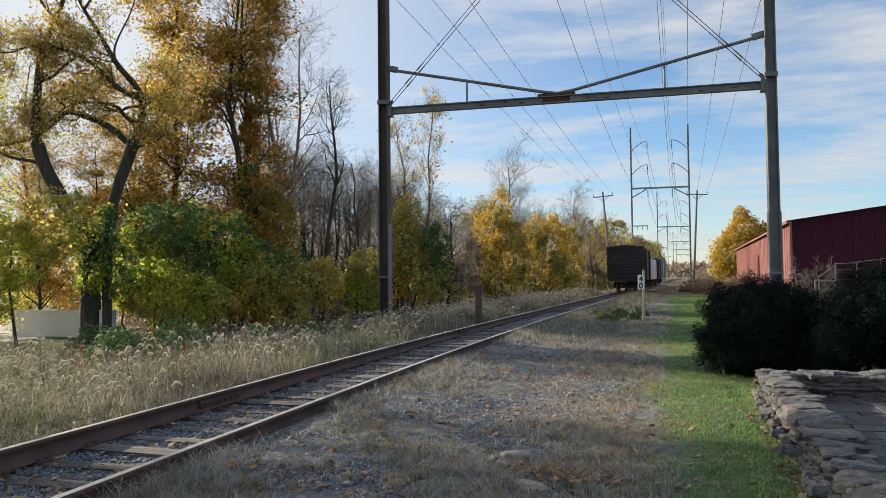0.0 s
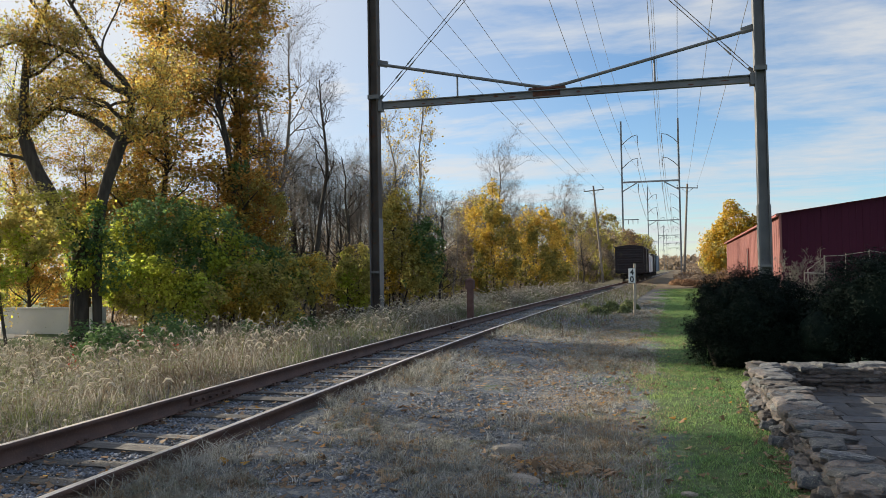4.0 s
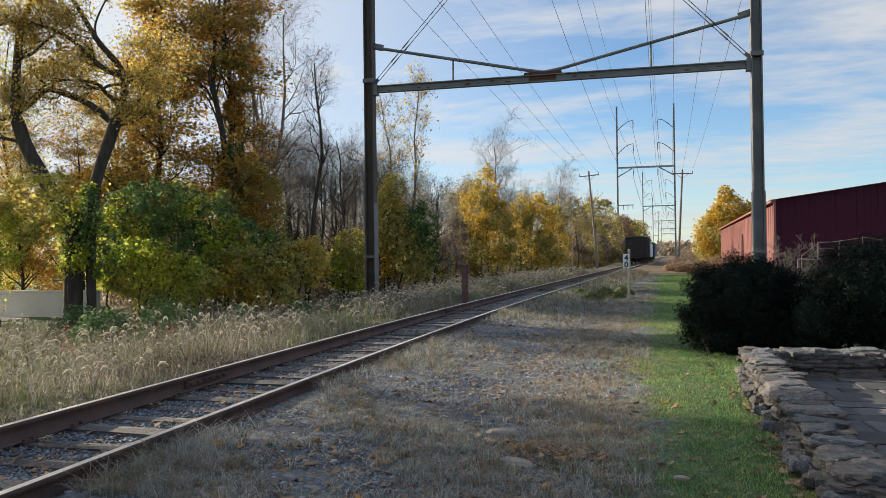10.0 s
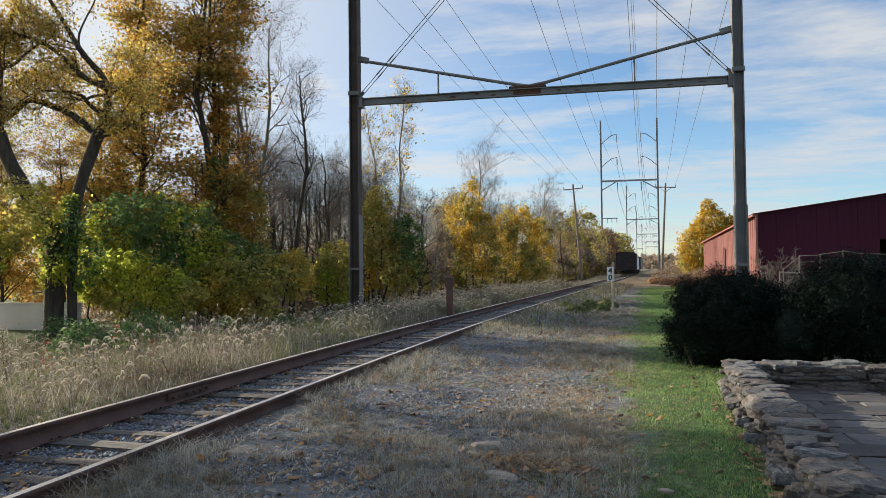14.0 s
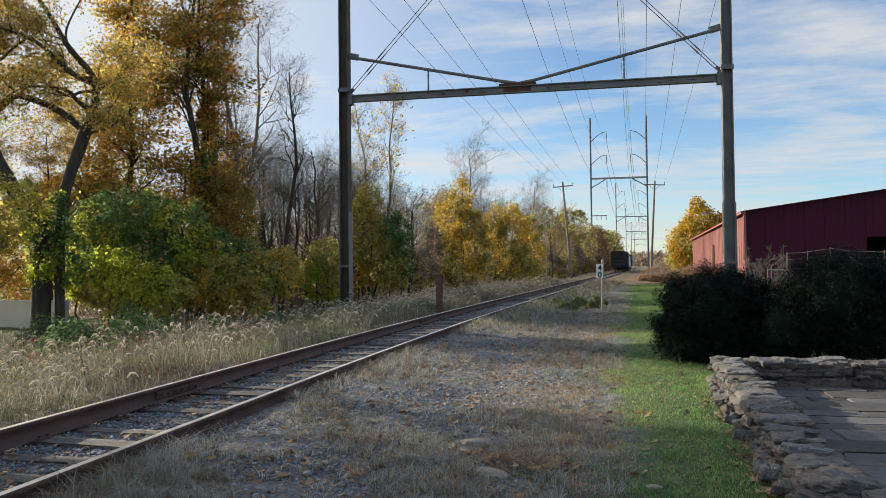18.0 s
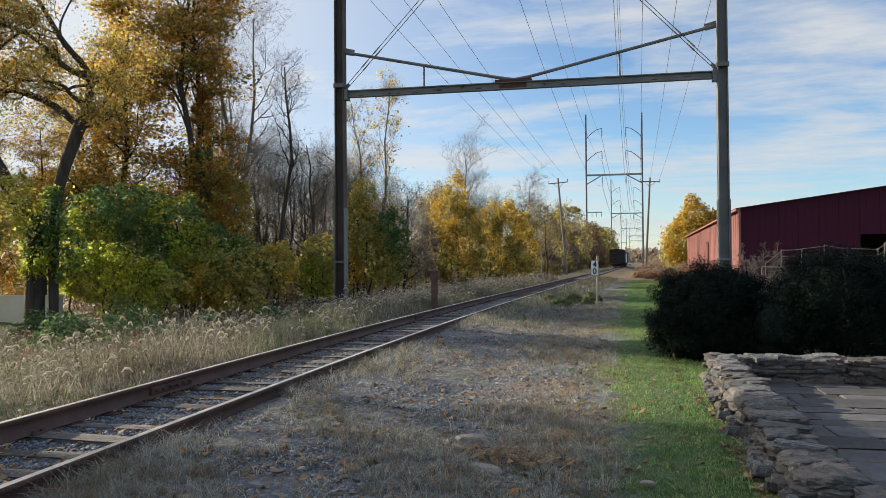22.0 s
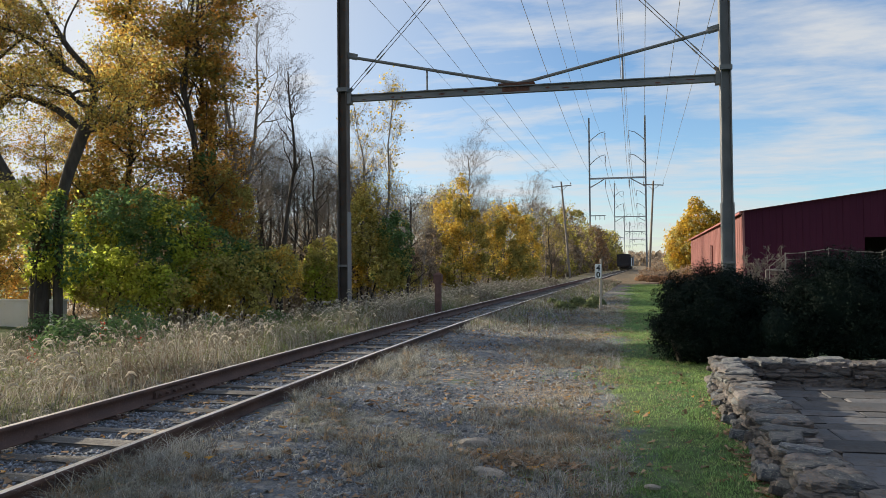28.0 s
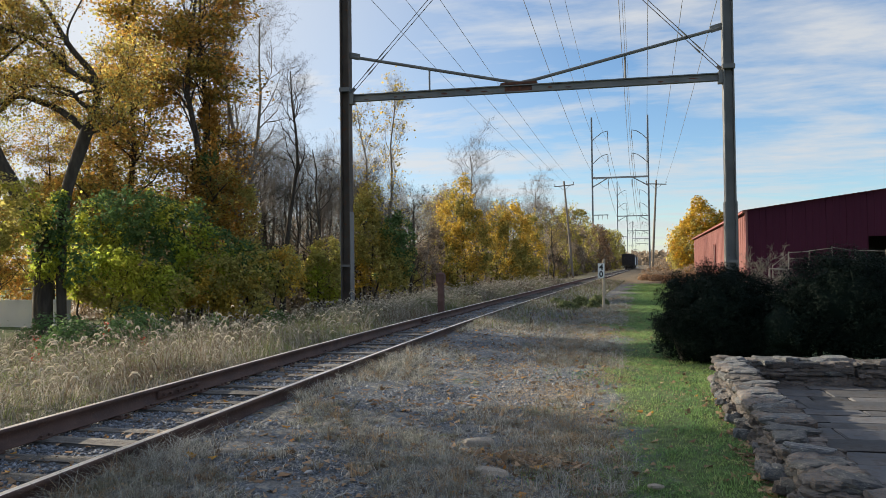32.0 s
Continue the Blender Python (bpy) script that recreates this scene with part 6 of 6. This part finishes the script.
def make_far_woods():
    g = np.random.default_rng(90)
    n = 60000
    side = g.random(n) < 0.6
    y = np.where(side, g.uniform(160, 420, n), g.uniform(230, 600, n))
    x = np.where(side, -6 - 40 * g.random(n) ** 1.5 + 0.055 * (y - 150), 30 + 0.02 * (y - 230) + 90 * g.random(n) ** 1.3)
    z = g.random(n) ** 1.5 * np.where(side, 8 + 3 * np.sin(y * 0.09 + x * 0.2), 4.5 + 1.5 * np.sin(y * 0.05 + x * 0.11)) - 0.3
    v, f = sprays(np.stack([x, y, z], 1), 0.75, g)
    tagged(new("far_woods", mesh_np("far_woods", v, f, M["leaf_brown"])), "distant brown autumn woods closing the view", "woods", kind="stuff")
    n = 14000
    x, y = -75 - 25 * g.random(n), g.uniform(-20, 230, n)
    z = g.random(n) ** 1.2 * (7 + 2.5 * np.sin(y * 0.13)) - 0.5
    v, f = sprays(np.stack([x, y, z], 1), 0.9, g)
    tagged(new("lawn_edge_trees", mesh_np("lawn_edge_trees", v, f, M["leaf_olive"])), "distant row of autumn trees beyond a lawn", "woods", kind="stuff")
    n = 30000
    x, y = g.uniform(-600, 900, n), g.uniform(1000, 1300, n)
    z = g.random(n) ** 1.3 * (15 + 4 * np.sin(x * 0.013) + 2 * np.sin(x * 0.04)) - 1
    v, f = sprays(np.stack([x, y, z], 1), 7.0, g)
    tagged(new("far_hills", mesh_np("far_hills", v, f, M["leaf_brown"])), "hazy wooded rise on the horizon", "hills", kind="stuff")


# ---- ground cover ----
def blades(g, x, y, z, h, w, lean=0.35, bend=0.5):
    """Thin bent blades: two quads each, tapering."""
    n = len(x)
    a = g.uniform(0, 6.283, n)
    side = np.stack([np.cos(a), np.sin(a), 0 * a], 1) * (w * 0.5)[:, None]
    b = g.uniform(0, 6.283, n)
    out = np.stack([np.cos(b), np.sin(b), 0 * b], 1)
    l1, l2 = (h * lean * g.random(n) * 0.4)[:, None], (h * (lean + bend) * g.random(n))[:, None]
    p0 = np.stack([x, y, z], 1)
    up = np.array([0, 0, 1.0])
    p1 = p0 + out * l1 + up * (h * 0.55)[:, None]
    p2 = p0 + out * l2 + up * h[:, None]
    V = np.stack([p0 - side, p0 + side, p1 - side * 0.7, p1 + side * 0.7, p2 - side * 0.15, p2 + side * 0.15], 1).reshape(-1, 3)
    i = 6 * np.arange(n)[:, None]
    F = np.concatenate([i + [0, 1, 3, 2], i + [2, 3, 5, 4]])
    return V, F, p2, out


def make_lawn():
    g = np.random.default_rng(101)
    n = 330000
    y = 4.2 + 58 * g.random(n) ** 2.6
    x = g.uniform(-1.1, 2.9, n) + swing(y) * (y > 16) + 0.12 * g.normal(size=n)
    edge = 0.0 + 0.0595 * (0.5 * (y - 15) + 0.5 * np.sqrt((y - 15) ** 2 + 120)) + 0.25 * np.sin(y * 0.9) + 0.25 * np.sin(y * 2.7 + 1) + 0.55 * patch(x * 0.6, y * 0.7)
    ok = (x > edge + 0.35 * g.normal(size=n)) & (patch(x * 1.3 + 4, y * 1.1) + 0.5 * g.normal(size=n) > -0.75) & ((x < 1.32 + 0.034 * (y - 5.25)) | (y > 10.95)) & (x < 0.9 + 0.18 * (y - 3))
    x, y = x[ok], y[ok]
    h = g.uniform(0.010, 0.034, len(x)) * (1 + 0.02 * y) * (0.55 + 0.75 * (np.sin(x * 4.1 + y * 2.3) * np.sin(y * 3.7 - x * 2.9 + 1)) ** 2 + 0.3 * np.sin(x * 11 + y * 7) ** 2)
    V, F, _, _ = blades(g, x, y, height(x, y) - 0.005, h, np.full(len(x), 0.0055) * (1 + 0.07 * y), 0.8, 0.9)
    tagged(new("lawn", mesh_np("lawn", V, F, M["lawn"])), "short green mown grass beside the gravel", "grass", kind="stuff")


def swing(y):
    return 0.0595 * (0.5 * (y - 15) + 0.5 * np.sqrt((y - 15) ** 2 + 120))


def dry_share(x, y):
    c = smooth_centre(y)
    return (2.0 * np.exp(-((x + np.where(y < 7.5, 0.3, 0.75) - swing(y)) / np.where(y < 7.5, 0.4, 0.65)) ** 2) + np.sin(x * 1.3 + y * 0.55) + np.sin(y * 0.9 - x * 0.8 + 1.3) + 0.7 * np.sin(x * 3.1 + y * 2.2)
            + 1.2 * np.clip(1.5 - (x - c - 0.8), 0, 1))


def patch(x, y):
    """Irregular patches about half a metre across, from -1 to 1."""
    return 0.6 * np.sin(x * 5.3 + 2.1 * np.sin(y * 2.2)) * np.sin(y * 4.1 + 1.7 * np.sin(x * 3.3) + 1) + 0.4 * np.sin(x * 9.7 - y * 6.1 + 2 * np.sin(y * 3.1)) * np.sin(y * 8.3 + x * 3.9)


def make_dry_grass():
    g = np.random.default_rng(102)
    # matted short grass
    n = 80000
    y = 4.2 + 36 * g.random(n) ** 1.8
    x = g.uniform(smooth_centre(y) + 0.82, 0.1 + swing(y), n)
    ok = dry_share(x, y) + 1.3 * patch(x, y) + 0.35 * g.normal(size=n) > 1.15
    x, y = x[ok], y[ok]
    warm = np.exp(-((x + 0.75 - swing(y)) / 0.7) ** 2) > g.random(len(x)) * 1.4
    h = g.uniform(0.012, 0.05, len(x)) * np.where(x < smooth_centre(y) + 1.5, 1.5, 1.0)
    V1, F1, _, _ = blades(g, x, y, height(x, y) - 0.005, h, np.full(len(x), 0.0050) * (1 + 0.06 * y), 1.4, 2.0)
    m = 46000   # the withered strip along the lawn
    yb = 4.3 + 24 * g.random(m) ** 1.4
    xb = swing(yb) - 0.50 - 0.25 * (yb > 8.5) + np.where(yb > 8.5, 0.62, 0.30) * g.normal(size=m) + 0.2 * np.sin(yb * 0.8)
    keep = np.sin(xb * 2.3 + yb * 1.1) + np.sin(yb * 1.9 - xb * 3.1) + 0.6 * g.normal(size=m) > -0.5
    xb, yb = xb[keep], yb[keep]
    Vb, Fb, _, _ = blades(g, xb, yb, height(xb, yb) - 0.004, g.uniform(0.012, 0.045, len(xb)), np.full(len(xb), 0.004) * (1 + 0.06 * yb), 1.5, 2.2)
    V1, F1 = np.concatenate([V1, Vb]), np.concatenate([F1, Fb + len(V1)])
    # tufts: blades that fan out from one root
    m = 11000
    ty = 4.2 + 34 * g.random(m) ** 1.7
    tx = g.uniform(smooth_centre(ty) + 0.84, 0.05 + swing(ty), m)
    ok = dry_share(tx, ty) + 1.4 * patch(tx, ty) + 0.5 * g.normal(size=m) > 1.05
    tx, ty = tx[ok], ty[ok]
    k = 14
    size = g.uniform(0.35, 1.0, len(tx)) ** 1.4 * 1.25 * np.where(tx < smooth_centre(ty) + 1.4, 1.5, 1.0)
    x = np.repeat(tx, k) + g.normal(size=len(tx) * k) * 0.018
    y = np.repeat(ty, k) + g.normal(size=len(tx) * k) * 0.018
    h = np.repeat(size, k) * g.uniform(0.03, 0.115, len(x))
    V2, F2, _, _ = blades(g, x, y, height(x, y) - 0.005, h, np.full(len(x), 0.0052) * (1 + 0.06 * y), 1.1, 1.6)
    slots = np.concatenate([np.tile(warm * 2, 2), np.full(len(Fb), 2), np.tile(np.repeat(np.where(g.random(len(tx)) < 0.08, 1, np.where(patch(ty, tx) + 0.5 * g.normal(size=len(tx)) > 0.7, 2, 0)), k), 2)])
    tagged(new("dry_grass", mesh_np("dry_grass", np.concatenate([V1, V2]), np.concatenate([F1, F2 + len(V1)]), [M["dry_grass"], M["weed_dark"], M["dry_warm"]], slots)), "tufts of dry straw-coloured grass on gravel", "grass", kind="stuff")


def make_weeds():
    g = np.random.default_rng(103)
    n = 44000
    y = 4.0 + 64 * g.random(n) ** 1.7
    off = 1.3 + (5.6 + 4.0 * (y < 24)) * g.random(n) ** 0.9
    # they grow in clumps
    x = smooth_centre(y) - off
    cx, cy = np.round(x / 0.55 + 0.3 * np.sin(y * 3)) * 0.55, np.round(y / 0.55 + 0.3 * np.sin(x * 3)) * 0.55
    x, y = x + (cx - x) * 0.45, y + (cy - y) * 0.45
    off = smooth_centre(y) - x
    lump = 0.5 + 0.5 * np.sin(cx * 12.9898 + cy * 78.233)
    tall = (0.25 + 0.42 * g.random(n)) * np.clip((off - 0.8) / 1.3, 0.25, 1.0) * (0.40 + 0.90 * lump) * (0.9 + 0.2 * np.sin(y * 0.7 + x))
    V, F, tip, out = blades(g, x, y, height(x, y) - 0.03, tall, g.uniform(0.004, 0.012, n) * (1 + 0.05 * y), 1.0, 1.3)
    tone = np.sin(x * 0.9 + y * 0.45) + np.sin(y * 1.3 - x * 1.7) * 0.8 + g.normal(size=n) * 0.9
    slots = np.where(tone > 1.1, 1, np.where(tone < -1.0, 2, 0))
    tagged(new("weeds", mesh_np("weeds", V, F, [M["weed"], M["weed_green"], M["weed_dark"]], np.concatenate([slots, slots]))), "tall dry weeds and grasses along the track", "weeds", kind="stuff")
    m3 = 9000
    y3 = 18 + 55 * g.random(m3)
    x3 = smooth_centre(y3) + 0.95 + 2.2 * g.random(m3) ** 1.6
    V, F, _, _ = blades(g, x3, y3, height(x3, y3) - 0.02, g.uniform(0.08, 0.32, m3) * (0.5 + 0.5 * np.sin(y3 * 0.9 + x3 * 2) ** 2), g.uniform(0.01, 0.02, m3) * (1 + 0.03 * y3), 0.8, 0.9)
    sl3 = np.where(g.random(m3) < 0.3, 1, np.where(g.random(m3) < 0.4, 2, 0))
    tagged(new("verge_weeds", mesh_np("verge_weeds", V, F, [M["weed"], M["weed_green"], M["weed_dark"]], np.concatenate([sl3, sl3]))), "low dry weeds on the near verge of the track", "weeds", kind="stuff")
    # low tangle beneath them
    n2 = 60000
    y2 = 4.0 + 50 * g.random(n2) ** 1.8
    off2 = 1.15 + (6.0 + 4.0 * (y2 < 24)) * g.random(n2)
    x2 = smooth_centre(y2) - off2
    h2 = g.uniform(0.08, 0.38, n2) * np.clip((off2 - 0.7) / 1.2, 0.25, 1.0) * (0.8 + 0.4 * np.sin(x2 * 2.3 + y2 * 1.7))
    V, F, _, _ = blades(g, x2, y2, height(x2, y2) - 0.03, h2, g.uniform(0.005, 0.014, n2) * (1 + 0.05 * y2), 1.0, 1.3)
    tone2 = np.sin(x2 * 1.1 + y2 * 0.5) + np.sin(y2 * 1.1 - x2 * 1.9) + g.normal(size=n2)
    slots = np.where(tone2 > 0.5, 0, np.where(tone2 < -0.8, 2, 1))
    tagged(new("low_weeds", mesh_np("low_weeds", V, F, [M["weed_green"], M["weed"], M["weed_dark"]], np.concatenate([slots, slots]))), "low tangle of grey-green weeds along the track", "weeds", kind="stuff")
    # leafy forbs in rounded tufts
    m = 2600
    fy = 4.2 + 40 * g.random(m) ** 1.7
    fx = smooth_centre(fy) - 1.5 - (5.2 + 3.6 * (fy < 24)) * g.random(m)
    k = 34
    big = np.repeat(g.uniform(0.5, 1.25, m), k)
    e = g.normal(size=(m * k, 3)) * np.array([0.11, 0.11, 0.15]) * big[:, None]
    px, py = np.repeat(fx, k) + e[:, 0], np.repeat(fy, k) + e[:, 1]
    pz = height(px, py) + 0.30 * big * np.clip((smooth_centre(py) - px - 0.9) / 1.2, 0.3, 1.0) + e[:, 2]
    V, F = sprays(np.stack([px, py, pz], 1)[pz > -0.45], 0.034, g, aspect=0.45)
    kind = np.repeat(g.choice(3, m, p=[0.35, 0.2, 0.45]), k)[pz > -0.45]
    tagged(new("forbs", mesh_np("forbs", V, F, [M["weed_green"], M["weed"], M["weed_dark"]], kind)), "leafy grey-green and brown forbs among the grasses", "weeds", kind="stuff")
    # drooping seed heads: three narrow strips each, arching over
    k = (g.random(n) < 0.30) & (tone > -1.2) & (tall > 0.3)
    p, o = tip[k], out[k]
    m = len(p)
    ln = g.uniform(0.045, 0.115, m)[:, None] * (1 + 0.012 * y[k, None])
    up = np.array([0, 0, 1.0])
    q = [p, p + o * ln * 0.35 + up * ln * 0.42, p + o * ln * 0.85 + up * ln * 0.40, p + o * ln * 1.2 + up * ln * 0.05]
    wide = [0.45, 1.0, 0.9, 0.3]
    Vs = []
    for turn in (0.0, 1.05, 2.1):
        s = (np.cross(o, up) * math.cos(turn) + up * math.sin(turn)) * ln * 0.14
        Vs.append(np.stack([z for c, w in zip(q, wide) for z in (c - s * w, c + s * w)], 1).reshape(-1, 3))
    i = 8 * np.arange(3 * m)[:, None]
    F = np.concatenate([i + [0, 1, 3, 2], i + [2, 3, 5, 4], i + [4, 5, 7, 6]])
    tagged(new("seed_heads", mesh_np("seed_heads", np.concatenate(Vs), F, M["weed_head"])), "pale drooping seed heads of foxtail grass", "weeds", kind="stuff")


def make_pebbles():
    """Loose stones of the gravel, from grit to fist size, each a small rough block."""
    g = np.random.default_rng(105)
    n = 48000
    y = 4.2 + 26 * g.random(n) ** 1.8
    x = g.uniform(smooth_centre(y) + 0.85, swing(y) - 0.3, n)
    ok = dry_share(x, y) + 0.9 * g.normal(size=n) < 1.6
    x, y = x[ok], y[ok]
    n = len(x)
    s = np.minimum(0.0038 * (1 - g.random(n)) ** -0.38, 0.020)
    base = np.array([(-1, -1, -1), (1, -1, -1), (1, 1, -1), (-1, 1, -1), (-1, -1, 1), (1, -1, 1), (1, 1, 1), (-1, 1, 1)], float) * (1, 0.8, 0.55)
    a = g.uniform(0, 6.283, n)
    P = base[None] * (1 + 0.35 * g.normal(size=(n, 8, 3))) * s[:, None, None]
    ca, sa = np.cos(a)[:, None], np.sin(a)[:, None]
    P = np.stack([P[..., 0] * ca - P[..., 1] * sa, P[..., 0] * sa + P[..., 1] * ca, P[..., 2]], -1)
    P += np.stack([x, y, height(x, y) + s * 0.25], 1)[:, None]
    i = 8 * np.arange(n)[:, None]
    F = np.concatenate([i + q for q in ([4, 5, 6, 7], [0, 1, 5, 4], [1, 2, 6, 5], [2, 3, 7, 6], [3, 0, 4, 7])])
    tagged(new("pebbles", mesh_np("pebbles", P.reshape(-1, 3), F, M["pebble"])), "loose grey and brown pebbles in the gravel", "gravel", kind="stuff")


def make_stalks():
    """Dead branching stalks that stand up out of the weeds, some with red leaves."""
    g = np.random.default_rng(106)
    spots = [(-5.0 - 4.5 * g.random(), 5.5 + 16 * g.random() ** 1.3) for _ in range(120)]
    for i, (dx, y) in enumerate(spots):
        x = float(smooth_centre(y)) + dx * 0.62
        h = g.uniform(0.40, 0.95)
        z = np.linspace(0, h, 5)
        P0 = np.stack([np.cumsum(g.normal(size=5) * 0.03), np.cumsum(g.normal(size=5) * 0.03), z], 1)[None]
        R0 = (0.006 * np.linspace(1, 0.4, 5))[None]
        P1, R1 = offshoots(g, P0, R0, 9, 0.25, 1.0, 0.22, 0.7, 0.6, 4, 0.2, 0.6, 0.002)
        v, f = strands(P0, R0, 4)
        v1, f1 = strands(P1, R1, 3)
        st = thing("dead_stalk", pose(x, y, float(height(x, y)) - 0.02), "dead brown branching weed stalk" if i % 14 else "dead brown weed stalk with a few red leaves", "weed", "dead stalks in the weeds")
        tagged(child("stalk", mesh_np("stalk", np.concatenate([v, v1]), np.concatenate([f, f1 + len(v)]), M["bark"]), st), kind="stuff")
        q = P1[:, 1:].reshape(-1, 3)
        q = q[g.random(len(q)) < 0.8]
        v, f = sprays(q, 0.036 if i % 14 else 0.05, g)
        tagged(child("foliage", mesh_np("foliage", v, f, M["weed_dark"] if i % 14 else M["leaf_red"]), st), kind="stuff")


def make_litter():
    g = np.random.default_rng(104)
    n = 7500
    y = 4.3 + 22 * g.random(n) ** 1.7
    x = g.uniform(smooth_centre(y) - 1.0, 1.2, n)
    x = np.where((g.random(n) < 0.22) & (y < 10), 1.27 - 0.10 * np.abs(g.normal(size=n)) + 0.034 * (y - 5.25), x)
    x = np.where((x > swing(y)) & (g.random(n) < 0.7) & (x < 1.0), x - 1.6 - 1.5 * g.random(n), x)
    drift = g.random(n) < 0.035   # leaves blown together beside the worn stones
    x = np.where(drift, -0.60 + 0.24 * g.normal(size=n), x)
    y = np.where(drift, 6.05 - 0.25 * (x + 0.60) + 0.10 * g.normal(size=n), y)
    s = np.where(g.random(n) < 0.35, g.uniform(0.045, 0.09, n), g.uniform(0.015, 0.04, n))
    p = np.stack([x, y, np.where(np.abs(x - smooth_centre(y)) < 0.79, 0.035, height(x, y) + 0.02 + 0.03 * drift)], 1)
    d = g.normal(size=(n, 3)) * (1, 1, 0.25); d /= np.linalg.norm(d, axis=1, keepdims=True)
    e = np.cross(d, np.array([0, 0, 1.0]) + g.normal(size=(n, 3)) * 0.3); e /= np.linalg.norm(e, axis=1, keepdims=True)
    u = np.cross(d, e) * 0.25
    s = s[:, None]
    V = np.stack([p - d * s * 0.6, p + e * s * 0.45 + u * s, p + d * s * 0.6, p - e * s * 0.45 + u * s], 1).reshape(-1, 3)
    i = 4 * np.arange(n)[:, None]
    F = np.concatenate([i + [0, 1, 2], i + [0, 2, 3]])
    sl = (g.random(n) < 0.06).astype(int)
    tagged(new("fallen_leaves", mesh_np("fallen_leaves", V, F, [M["fallen"], M["fallen_bright"]], np.concatenate([sl, sl]))), "scattered dry fallen leaves on the ground", "leaves", kind="stuff")


make_shade_wall()
make_yews()
make_big_tree()
make_woods()
make_underwood()
make_back_road()
make_low_wall()
make_bench()
make_far_woods()
make_lawn()
make_dry_grass()
make_weeds()
make_litter()
make_pebbles()
make_stalks()
make_patio()
make_stone_wall()
motions()
